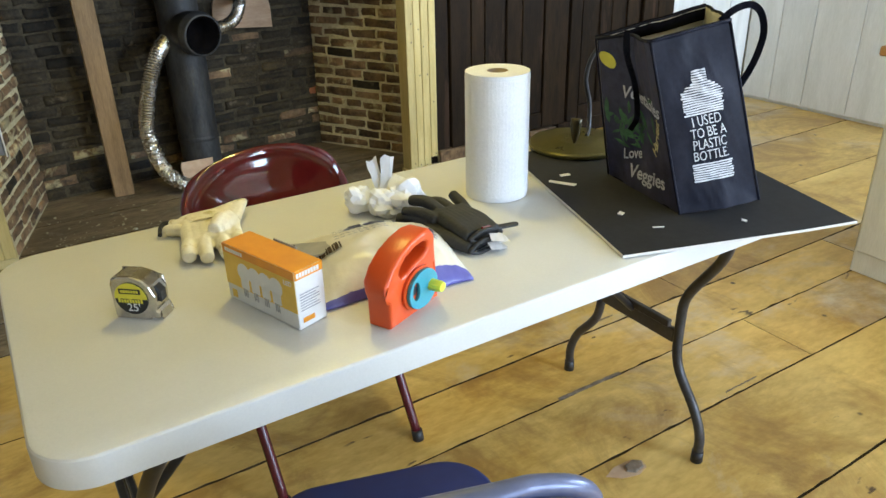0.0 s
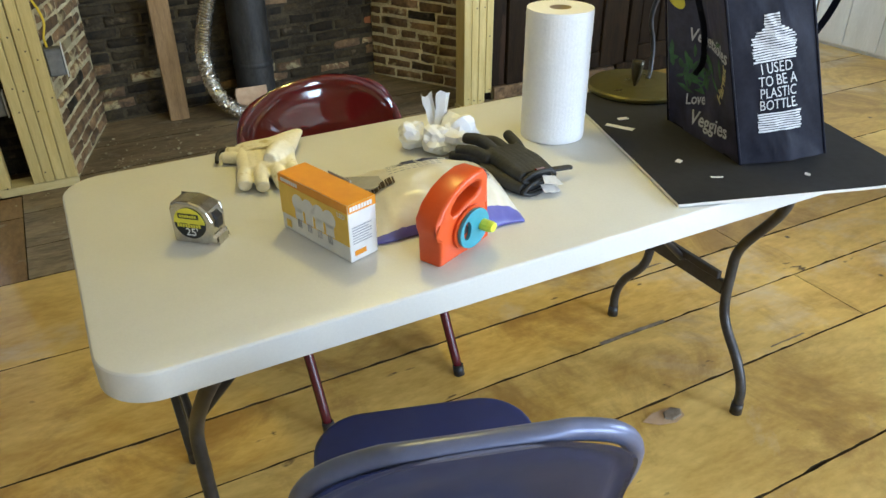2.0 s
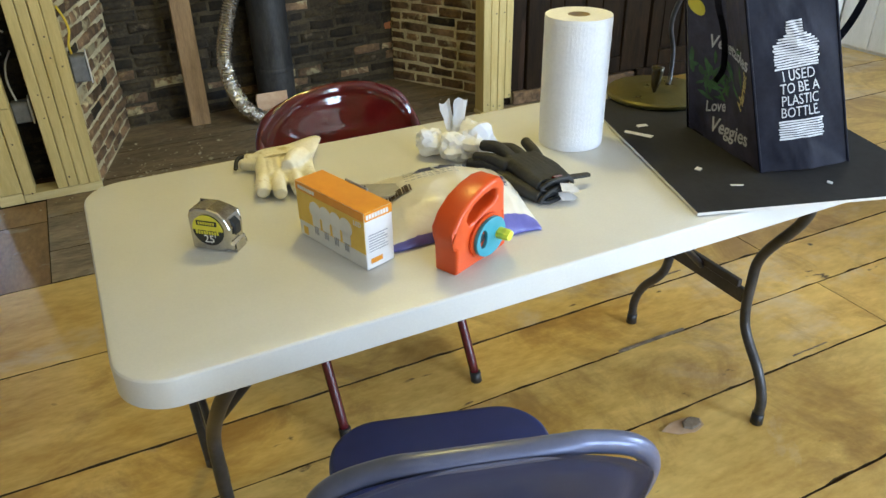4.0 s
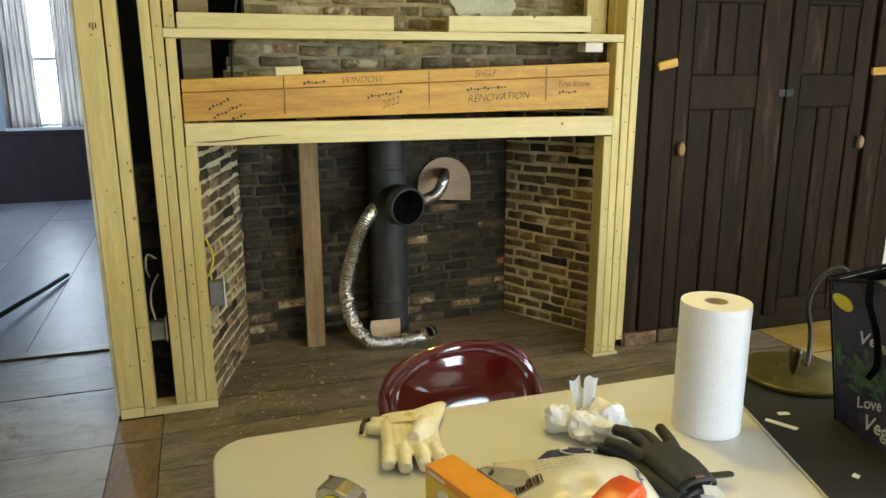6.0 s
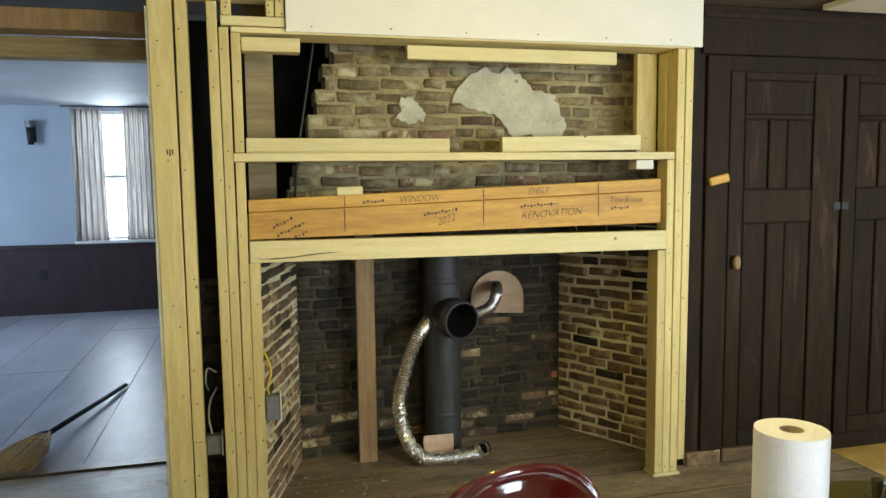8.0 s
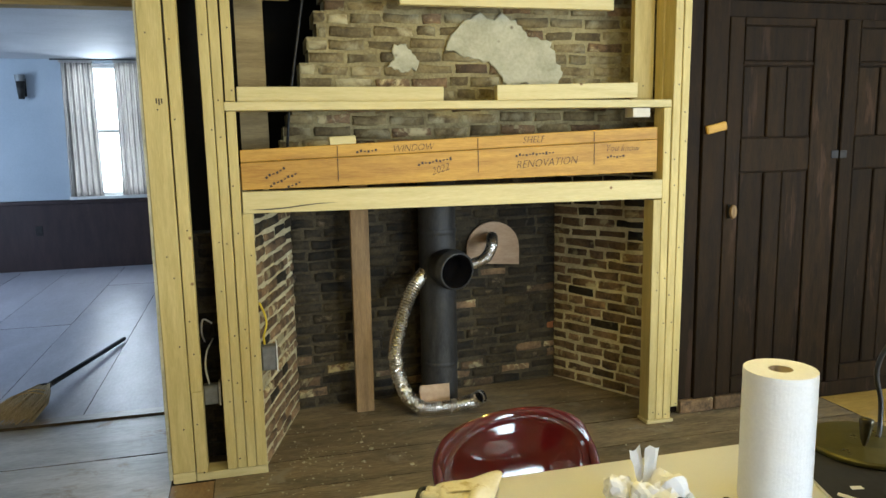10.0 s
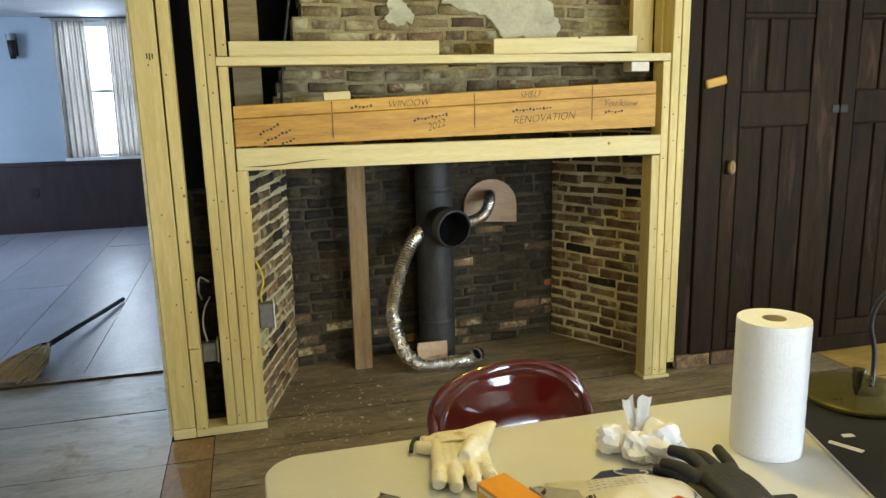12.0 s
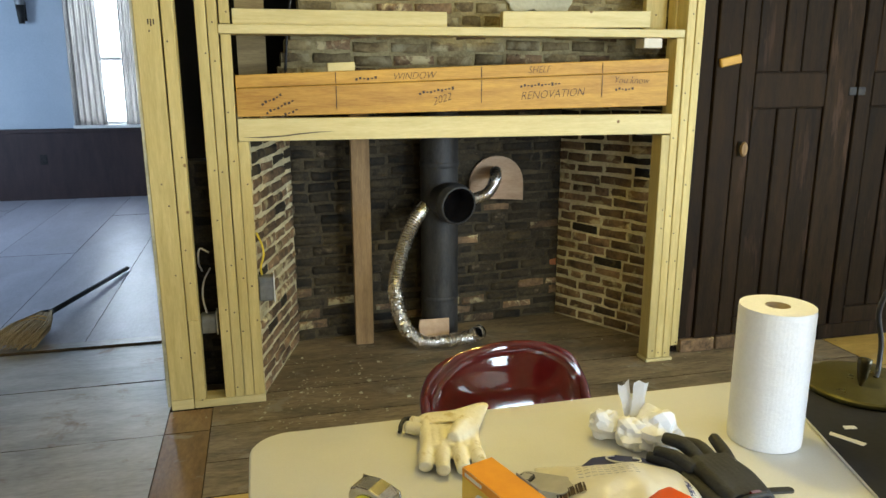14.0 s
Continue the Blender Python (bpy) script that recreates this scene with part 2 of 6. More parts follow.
dark_wood = surface("dark_stained_panelling", (0.009, 0.0052, 0.0024), (0.029, 0.0165, 0.0070), 4, (6, 6, 0.7), (0.6, 0.8), 0.15, 30, vary=0.2, gloss=0.16, patch=((0.045, 0.025, 0.014), 2.6, 0.60))
white_paint = surface("white_painted_boards", (0.66, 0.66, 0.63), (0.82, 0.82, 0.80), 3, (4, 4, 0.6), (0.4, 0.6), 0.08, 50, spots=((0.30, 0.27, 0.22), 3.0, 0.05))
blue_wall = surface("pale_blue_wall", (0.36, 0.42, 0.49), (0.44, 0.50, 0.565), 1.5, (1, 1, 1), (0.6, 0.8), 0.04, 60)
grey_ceiling = surface("grey_plaster_ceiling", (0.36, 0.37, 0.38), (0.50, 0.51, 0.53), 1.5, (1, 1, 1), (0.6, 0.8), 0.05, 50)
maroon_panel = surface("dark_maroon_wainscot", (0.020, 0.011, 0.012), (0.045, 0.024, 0.024), 3, (5, 5, 1), (0.3, 0.5), 0.06, 40)
room_wall = surface("cream_wall", (0.60, 0.56, 0.46), (0.70, 0.66, 0.56), 1.5, (1, 1, 1), (0.7, 0.9), 0.05, 60)
dark_ceiling = surface("dark_ceiling_boards", (0.05, 0.035, 0.022), (0.14, 0.10, 0.065), 4, (1, 6, 6), (0.7, 0.9), 0.2, 30, vary=0.2)
# near-black for the dark floor joints; in the chimney space it stands for shade
black_gap = surface("void_shade_dark_joints", (0.006, 0.005, 0.004), (0.014, 0.011, 0.009), 6, (1, 1, 1), (0.9, 1.0), 0.2, 40)
grey_metal = surface("grey_steel_box", (0.16, 0.17, 0.18), (0.26, 0.27, 0.28), 20, (1, 1, 1), (0.4, 0.6), 0.05, 90, metal=0.6)

# ---- the setting ----
def slab(name, x0, x1, y0, y1, z0, z1, mat, label="", bevel=0.0):
    return tagged(part(name, box(x0, x1, y0, y1, z0, z1, bevel), mat, None), label, "", "", "structure")


WEST, EAST, SOUTH, TOP = -2.6, 5.94, -2.45, 2.30
tagged(part("ground", box(-30, 30, -30, 40, -0.6, -0.5), hearth_wood), "dark bare earth far below the floors", "ground", "", "structure")
floor = slab("floor", WEST, EAST, SOUTH, 4.57, -0.16, -0.035, black_gap, "wide worn pine plank floor with dark joints")
floor_far = slab("floor_far_room", -3.5, 2.6, 4.57, 10.0, -0.16, -0.035, black_gap, "wide dark painted plank floor of the far room")
for a, b in ((WEST, 1.8), (3.1, 4.2), (5.1, EAST + 0.15)):
    slab("wall_south", a, b, SOUTH - 0.15, SOUTH, -0.05, TOP, room_wall, "cream plaster wall between the windows")
for a, b in ((1.8, 3.1), (4.2, 5.1)):
    slab("wall_south", a, b, SOUTH - 0.15, SOUTH, -0.05, 0.5, room_wall, "cream plaster wall below a window")
    slab("wall_south", a, b, SOUTH - 0.15, SOUTH, 2.1, TOP, room_wall, "cream plaster wall above a window")
slab("wall_west", WEST - 0.15, WEST, SOUTH, 4.57, -0.05, TOP, room_wall, "cream plaster wall of the room")
for a, b, c, d in ((SOUTH, -0.75, -0.05, TOP), (0.75, 3.7, -0.05, TOP), (-0.75, 0.75, -0.05, 0.9), (-0.75, 0.75, 2.1, TOP)):
    slab("wall_east", EAST, EAST + 0.15, a, b, c, d, white_paint, "white painted board wall")
east = tagged(new("board_cladding"), "white painted vertical boards with open joints", "wall boards", "", "structure")
y, k = 1.72, 0
while y < 3.66:
    w = min(0.29 + 0.06 * math.sin(k * 2.3), 3.675 - y)
    part("board", box(EAST - 0.018, EAST - 0.001, y + 0.002, y + w - 0.002, 0.02, TOP - 0.01, 0.003), white_paint, east)
    y, k = y + w, k + 1
x = 5.165
while x < 5.88:
    w = min(0.27, 5.92 - x)
    part("board", box(x + 0.002, x + w - 0.002, 3.68, 3.699, 0.02, TOP - 0.01, 0.003), white_paint, east)
    x += w
slab("wall_north_east", 3.40, EAST + 0.15, 3.706, 3.85, -0.05, TOP, dark_wood, "back of the dark panelled wall")
slab("wall_north_west", WEST, -0.75, 3.6, 4.57, -0.05, TOP, room_wall, "cream wall beside the passage")
slab("wall_passage", 0.958, 1.0, 3.69, 4.57, -0.05, 2.5, plaster, "rough plaster side of the passage")
# added sheets round the chimney space, with its shade in their colour
slab("wall_chimney_back", 1.0, 3.85, 4.72, 4.85, -0.05, 2.7, black_gap, "near-black back closing the chimney space, for its shade")
slab("wall_chimney_side", 3.56, 3.7, 3.85, 4.72, -0.05, 2.7, black_gap, "near-black side closing the chimney space, for its shade")
slab("ceiling_void", 0.958, 3.85, 3.6, 4.85, 2.7, 2.8, black_gap, "near-black top closing the chimney space, for its shade")
slab("wall_over_frame", 0.958, 3.6, 3.79, 3.83, 2.31, 2.7, black_gap, "unseen near-black sheet closing the space over the chimney frame")
slab("ceiling", WEST - 0.15, EAST + 0.15, SOUTH - 0.15, 3.6, TOP, TOP + 0.1, dark_ceiling, "dark bare boards of the stripped ceiling")
slab("ceiling_passage", WEST - 0.15, 0.958, 3.6, 4.57, 2.24, 2.4, dark_ceiling, "dark boards over the passage")
slab("ceiling_north_east", 3.4, EAST + 0.15, 3.6, 3.86, TOP, TOP + 0.1, dark_ceiling, "dark boards beside the wall")
slab("ceiling_panel", 4.06, EAST - 0.02, 0.6, 3.56, TOP - 0.03, TOP - 0.004, drywall, "white panel under the ceiling, plasterboard and unseen bounce board")
# unseen panel, added to bounce light down onto the table
slab("ceiling_panel", WEST + 0.02, 4.04, SOUTH + 0.02, 2.2, TOP - 0.03, TOP - 0.004, drywall, "white panel under the ceiling, plasterboard and unseen bounce board")
# far room
FAR = 9.58
slab("wall_far_west", -3.65, -3.5, 4.57, FAR + 0.15, -0.05, 2.56, blue_wall, "pale blue wall of the far room")
slab("wall_far_east", 2.6, 2.75, 4.57, FAR + 0.15, -0.05, 2.56, blue_wall, "pale blue wall of the far room")
slab("wall_far_south", -3.5, -0.75, 4.57, 4.7, -0.05, 2.56, blue_wall, "pale blue wall of the far room")
slab("wall_far_south", 1.0, 2.6, 4.86, 4.95, -0.05, 2.56, blue_wall, "pale blue wall behind the chimney")
slab("wall_far_lintel", -0.75, 1.0, 4.57, 4.7, 2.3, 2.56, blue_wall, "pale blue wall over the passage")
slab("ceiling_far_room", -3.65, 2.75, 4.57, FAR + 0.15, 2.335, 2.58, grey_ceiling, "grey painted plaster ceiling")
WX0, WX1, WZ0, WZ1 = -0.56, 0.25, 0.80, 2.29
slab("wall_far_north", -3.5, WX0, FAR, FAR + 0.15, 0.79, 2.335, blue_wall, "pale blue painted wall of the far room")
slab("wall_far_north", WX1, 2.6, FAR, FAR + 0.15, 0.79, 2.335, blue_wall, "pale blue painted wall of the far room")
slab("wall_far_north", WX0, WX1, FAR, FAR + 0.15, WZ1, 2.335, blue_wall, "pale blue wall over the window")
slab("wainscot", -3.5, 2.6, FAR - 0.02, FAR + 0.15, -0.05, 0.785, maroon_panel, "dark maroon painted wainscot")
slab("trim", -3.5, 2.6, FAR - 0.04, FAR - 0.021, 0.745, 0.785, maroon_panel, "dark maroon cap rail of the wainscot", 0.004)

# window of the far room, with frame, bars and panes
glass = bpy.data.materials.new("window_glass")
glass.use_nodes = True
glass.node_tree.nodes["Principled BSDF"].inputs["Transmission Weight"].default_value = 1.0
glass.node_tree.nodes["Principled BSDF"].inputs["Roughness"].default_value = 0.02
glass.node_tree.nodes["Principled BSDF"].inputs["IOR"].default_value = 1.45


def window(name, x0, x1, z0, z1, y0, y1, sill_y):
    w = thing(name, "white painted sash window with small panes", "window", "", "structure")
    for a, b, c, d in ((x0, x0 + 0.05, z0, z1), (x1 - 0.05, x1, z0, z1), (x0 + 0.05, x1 - 0.05, z0, z0 + 0.06), (x0 + 0.05, x1 - 0.05, z1 - 0.05, z1)):
        part("window_frame", box(a, b, y0, y1, c, d, 0.004), white_paint, w)
    mid = (z0 + z1) / 2
    part("meeting_rail", box(x0 + 0.05, x1 - 0.05, y0 + 0.02, y1 - 0.02, mid - 0.02, mid + 0.02, 0.003), white_paint, w)
    for k in (1, 2):
        gx = x0 + 0.05 + (x1 - x0 - 0.1) * k / 3
        part("glazing_bar", box(gx - 0.01, gx + 0.01, y0 + 0.03, y1 - 0.03, z0 + 0.06, mid - 0.02), white_paint, w)
        part("glazing_bar", box(gx - 0.01, gx + 0.01, y0 + 0.03, y1 - 0.03, mid + 0.02, z1 - 0.05), white_paint, w)
    for c, d in ((z0 + 0.06, mid - 0.02), (mid + 0.02, z1 - 0.05)):
        p = part("pane", box(x0 + 0.05, x1 - 0.05, (y0 + y1) / 2 - 0.002, (y0 + y1) / 2 + 0.002, c, d), glass, w)
        p.visible_shadow = False
    part("window_sill", box(x0 - 0.04, x1 + 0.04, min(sill_y, y0 - 0.001), max(sill_y, y0 - 0.001), z0 - 0.012, z0 + 0.025, 0.005), white_paint, w)
    return w


window("window_1", WX0, WX1, WZ0, WZ1, FAR + 0.03, FAR + 0.12, FAR - 0.05)
window("window_2", 1.8, 3.1, 0.5, 2.1, SOUTH - 0.12, SOUTH - 0.03, SOUTH - 0.02)
window("window_3", 4.2, 5.1, 0.5, 2.1, SOUTH - 0.12, SOUTH - 0.03, SOUTH - 0.02)


# ---- the new timber frame round the fireplace ----
Y0, Y1 = 3.6, 3.689
timber_frame = thing("timber_frame", "new pale pine stud frame round the open brick fireplace", "stud frame", "", "structure")
nail = surface("nail_head", (0.05, 0.035, 0.02), (0.09, 0.065, 0.04), 30, bump=0)
random.seed(5)


def stud(x0, x1, z0, z1, y0=Y0, y1=Y1, mat=pine_z, name="stud", lean=0.0):
    bm = box(x0, x1, y0, y1, z0, z1, 0.0025)
    for v in bm.verts:
        v.co.x += lean * (v.co.z - z0)
    ob = part(name, bm, mat, timber_frame)
    bm = bmesh.new()
    for k in range(max(2, int((z1 - z0) / 0.28))):
        z = z0 + (z1 - z0) * (k + random.random()) / max(2, int((z1 - z0) / 0.28))
        x = x0 + (x1 - x0) * random.uniform(0.25, 0.75) + lean * (z - z0)
        add_box(bm, x - 0.003, x + 0.003, y0 - 0.0012, y0 + 0.002, z - 0.003, z + 0.003)
    part("nail_heads", bm, nail, ob)
    return ob


def board(x0, x1, z0, z1, y0, y1, mat=pine_x, name="board", rise=0.0, drop=0.0):
    """A level timber whose right end lies higher by rise; drop: how much its lower edge falls behind that."""
    bm = box(x0, x1, y0, y1, z0, z1, 0.0025)
    for v in bm.verts:
        f = (v.co.x - x0) / (x1 - x0)
        v.co.z += f * (rise if v.co.z > (z0 + z1) / 2 else rise - drop)
    return part(name, bm, mat, timber_frame)


part("plaster_edge", box(0.960, 0.973, Y0 + 0.004, Y1, 0.02, 2.16), plaster, timber_frame)
stud(0.975, 1.066, 0.05, 2.19, lean=-0.003, name="post")
board(0.975, 1.066, 0.004, 0.048, Y0 - 0.004, Y1, name="post_foot")
stud(1.068, 1.113, 0.40, 2.19, lean=0.001)
stud(1.070, 1.115, 0.04, 0.398, name="stud_patch")
board(1.068, 1.366, 0.002, 0.038, Y0 + 0.002, Y1 + 0.01, name="sole_plate")
stud(1.197, 1.237, 0.04, 2.19, lean=-0.004)
stud(1.239, 1.277, 0.04, 2.09, lean=-0.003)
stud(1.279, 1.317, 0.04, 1.553)
stud(1.279, 1.317, 1.592, 2.07)
stud(1.319, 1.362, 0.04, 1.138, name="jack_stud")
stud(3.208, 3.249, 0.02, 1.122, name="jack_stud")
stud(3.251, 3.289, 0.02, 1.553)
stud(3.291, 3.331, 0.02, 2.07, lean=0.004)
stud(3.333, 3.372, 0.077, 2.07, lean=0.006)
board(3.20, 3.345, 0.002, 0.019, Y0 - 0.006, Y1, name="post_foot")
stud(3.177, 3.284, 1.592, 2.07, 3.76, 3.798)
board(3.289, 3.312, 1.592, 2.066, Y1 + 0.002, 3.758, mat=pine_z, name="packing_board")
board(1.323, 3.248, 1.138, 1.228, Y0 - 0.006, Y0 + 0.034, name="header", rise=-0.010, drop=0.0)
board(1.323, 3.206, 1.140, 1.226, Y0 + 0.038, Y0 + 0.076, name="header", rise=-0.010)
board(1.324, 3.226, 1.234, 1.345, Y0 + 0.010, Y0 + 0.048, beam_wood, "beam", rise=0.061, drop=0.040)
board(1.324, 3.226, 1.347, 1.397, Y0 + 0.012, Y0 + 0.046, beam_wood, "beam", rise=0.068, drop=0.007)
board(1.272, 3.288, 1.555, 1.590, Y0 - 0.003, 3.758, name="shelf")
board(1.324, 2.215, 1.592, 1.657, 3.715, 3.754, name="rail")
board(2.466, 3.176, 1.592, 1.664, 3.715, 3.754, name="rail", rise=0.012)
board(2.02, 3.03, 2.0, 2.06, 3.69, 3.728, name="rail")
board(1.32, 1.555, 2.006, 2.062, 3.64, 3.72, name="rail")
board(1.28, 3.385, 2.072, 2.094, Y0 + 0.002, 3.786, name="top_plate")
board(1.242, 1.494, 2.098, 2.136, Y0, Y1, name="block")
stud(1.244, 1.284, 2.138, 2.20)
stud(1.42, 1.452, 2.138, 2.20)
stud(1.456, 1.492, 2.138, 2.20)
board(0.97, 1.492, 2.202, 2.24, Y0, Y1, name="top_plate")
board(0.97, 1.492, 2.242, 2.299, Y0, Y1, name="top_plate")
part("drywall_sheet", box(1.497, 3.42, Y0 - 0.014, Y0 - 0.001, 2.078, 2.298, 0.002), drywall, timber_frame, "cream plasterboard sheet")
bm = bmesh.new()
for k in range(6):
    x = 1.6 + 0.33 * k
    add_box(bm, x - 0.003, x + 0.003, Y0 - 0.0155, Y0 - 0.013, 2.098 + 0.004 * (k % 2), 2.104 + 0.004 * (k % 2))
part("screw_heads", bm, nail, timber_frame)
bm = prism([(1.345, 0.004), (1.42, 0.0), (1.50, 0.004), (1.56, 0.011), (1.64, 0.018), (1.71, 0.021), (1.64, 0.0215), (1.56, 0.016), (1.50, 0.009), (1.42, 0.0055)], 0.0, 0.0016)
bmesh.ops.transform(bm, matrix=Matrix.Translation((0, Y0 - 0.006, 1.150)) @ Matrix.Rotation(radians(90), 4, "X"), verts=bm.verts)
part("crack", bm, nail, timber_frame, "dark split along the grain")
white_block = tagged(part("white_block", box(3.10, 3.19, 3.62, 3.70, 1.510, 1.553, 0.002), room_wall), "small white painted wooden block under the shelf", "wood block")
wood_chip = tagged(part("wood_block", box(-0.056, 0.056, -0.018, 0.018, 0, 0.034, 0.003), pine_x), "small offcut of pale pine on the beam", "wood block")
wood_chip.matrix_basis = pose(1.745, 3.63, 1.4125, 0, -2.05, 0)

# lintel and ceiling beam of the passage
# passage shade is put into the lintel's darker pine; the side board is brown
lintel_wood = surface("shaded_lintel_brown_board", (0.20, 0.14, 0.055), (0.36, 0.27, 0.12), 5, (0.7, 7, 7), (0.6, 0.8), 0.15, 40, vary=0.05, spots=(PINE_KNOT, 5.0, 0.05))
slab("lintel", -0.75, 0.956, 4.05, 4.16, 2.02, 2.108, lintel_wood, "pine lintel over the passage, shade in its colour", 0.004)
slab("lintel", -0.75, 0.956, 3.90, 4.045, 2.112, 2.20, old_post, "brown old beam over the passage", 0.004)
smoke = thing("smoke_detector", "round white plastic smoke detector under the passage ceiling", "smoke detector", at=pose(0.43, 3.98, 2.2))
part("base", lathe([(0.001, -0.002), (0.062, -0.002), (0.062, -0.012), (0.001, -0.012)]), white_paint, smoke)
part("cover", lathe([(0.058, -0.012), (0.055, -0.028), (0.04, -0.036), (0.001, -0.037)]), white_paint, smoke, smooth=True)


# ---- brickwork of the fireplace ----
random.seed(11)


def brick_mesh(length, height, depth, mat, seed):
    """A worn brick: front towards -y, origin at the middle of its back."""
    r = random.Random(seed)
    bm = bmesh.new()
    c = 0.009
    xs, zs = length / 2, height / 2
    ring = [(-xs, -zs), (0, -zs), (xs, -zs), (xs, 0), (xs, zs), (0, zs), (-xs, zs), (-xs, 0)]
    j = lambda k: r.uniform(-k, k)
    back = [bm.verts.new((x, 0, z)) for x, z in ring]
    mid = [bm.verts.new((x + j(0.004), -depth + c + j(0.003), z + j(0.004))) for x, z in ring]
    front = [bm.verts.new((x * (1 - c / xs) + j(0.005), -depth + j(0.003), z * (1 - c / zs) + j(0.003))) for x, z in ring]
    for a, b in ((back, mid), (mid, front)):
        for k in range(8):
            bm.faces.new((a[k], a[(k + 1) % 8], b[(k + 1) % 8], b[k])).smooth = True
    hub = bm.verts.new((j(0.01), -depth + j(0.003), j(0.005)))
    for k in range(8):
        bm.faces.new((front[k], front[(k + 1) % 8], hub)).smooth = True
    bmesh.ops.recalc_face_normals(bm, faces=bm.faces)
    me = bpy.data.meshes.new("brick")
    bm.to_mesh(me)
    bm.free()
    me.materials.append(mat)
    return me


COURSE, JOINT = 0.0575, 0.013
BRICKS = {}


def brick(parent, m, length, mat):
    key = (round(length, 2), mat.name, random.randrange(6))
    if key not in BRICKS:
        BRICKS[key] = brick_mesh(key[0], COURSE - JOINT, 0.03, mat, len(BRICKS))
    ob = new("brick", BRICKS[key])
    ob.parent = parent
    ob.matrix_basis = m
    return ob


def brick_wall(parent, name, p0, p1, z0, z1, mat_of, mort, left=None, label="", thick=0.12):
    """Coursed bricks on a mortar bed from p0 to p1 in plan (seen from the right of that direction reversed); left: how far the work
    is set back at a height, for a stepped end."""
    a, b = Vector(p0), Vector(p1)
    d = (b - a).normalized()
    L = (b - a).length
    ang = math.degrees(math.atan2(d.y, d.x))
    base = pose(a.x, a.y, 0, 0, 0, ang)
    bm = bmesh.new()
    n = int(round((z1 - z0) / COURSE))
    for i in range(n):
        s = left(z0 + i * COURSE) if left else 0.0
        add_box(bm, s, L, 0.0, thick, z0 + i * COURSE, z0 + (i + 1) * COURSE)
    bmesh.ops.remove_doubles(bm, verts=bm.verts, dist=0.0005)
    bmesh.ops.transform(bm, matrix=base, verts=bm.verts)
    bed = part(name, bm, mort, parent, label)
    for i in range(n):
        s = left(z0 + i * COURSE) if left else 0.0
        x = s - random.uniform(0.0, 0.12)
        while x < L - 0.03:
            w = random.choice((0.18, 0.17, 0.19, 0.16, 0.14, 0.095))
            x0, x1 = max(x, s), min(x + w, L)
            x += w + JOINT
            if x1 - x0 < 0.035:
                continue
            z = z0 + (i + 0.5) * COURSE + random.uniform(-0.003, 0.003) + 0.006 * math.sin(x0 * 5 + i * 0.3)
            brick(bed, base @ pose((x0 + x1) / 2, 0.0245 - random.uniform(-0.002, 0.007), z, random.uniform(-2, 2), random.uniform(-1.3, 1.3), random.uniform(-1.5, 1.5)), x1 - x0, mat_of((x0 + x1) / 2, z))
    return bed


fireplace = thing("fireplace", "open old brick fireplace with sooty splayed sides", "fireplace", "", "structure")


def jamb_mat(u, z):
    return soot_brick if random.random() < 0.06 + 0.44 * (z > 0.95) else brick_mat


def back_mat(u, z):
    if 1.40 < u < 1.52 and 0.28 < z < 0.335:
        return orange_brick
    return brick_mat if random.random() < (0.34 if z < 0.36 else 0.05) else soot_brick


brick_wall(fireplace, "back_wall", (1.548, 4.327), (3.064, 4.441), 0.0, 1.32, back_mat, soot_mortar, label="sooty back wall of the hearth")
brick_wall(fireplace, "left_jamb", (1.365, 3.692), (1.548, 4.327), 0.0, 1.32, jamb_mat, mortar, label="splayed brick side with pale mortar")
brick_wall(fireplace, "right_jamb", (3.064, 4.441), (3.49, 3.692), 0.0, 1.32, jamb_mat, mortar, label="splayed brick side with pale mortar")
brick_wall(fireplace, "chimney_breast", (1.36, 3.95), (3.42, 3.95), 1.26, 2.32, lambda u, z: chimney_brick if random.random() < 0.8 else brick_mat, chimney_mortar,
           left=lambda z: 0.10 + 0.335 * (z - 1.26) + 0.018 * math.sin(z * 57), label="stepped brick chimney breast patched with plaster", thick=0.2)
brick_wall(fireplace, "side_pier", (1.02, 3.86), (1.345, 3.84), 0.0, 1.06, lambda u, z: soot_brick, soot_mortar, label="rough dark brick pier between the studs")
part("smoke_shelf", box(1.40, 3.45, 4.07, 4.46, 1.33, 1.36), soot_mortar, fireplace, "sooty stone slab over the hearth")


def patch_mesh(points, y, thick, seed):
    """A ragged plaster patch in the plane of the chimney breast."""
    r = random.Random(seed)
    outline = []
    n = len(points)
    for i in range(n):
        (ax, az), (bx, bz) = points[i], points[(i + 1) % n]
        for s in range(4):
            t = s / 4
            k = r.uniform(-0.16, 0.16)
            outline.append((ax + (bx - ax) * t - (bz - az) * k, az + (bz - az) * t + (bx - ax) * k))
    bm = prism(outline, 0, thick, 0.004, 1)
    bmesh.ops.transform(bm, matrix=Matrix.Translation((0, y, 0)) @ Matrix.Rotation(radians(90), 4, "X"), verts=bm.verts)
    return bm


part("plaster_patch", patch_mesh([(2.36, 1.97), (2.46, 2.01), (2.60, 2.00), (2.66, 1.95), (2.72, 1.90), (2.82, 1.88), (2.85, 1.80), (2.88, 1.74), (2.84, 1.67), (2.72, 1.68), (2.60, 1.66), (2.55, 1.73), (2.50, 1.79), (2.40, 1.82), (2.30, 1.83)], 3.942, 0.012, 3), plaster, fireplace, "grey plaster patch on the bricks")
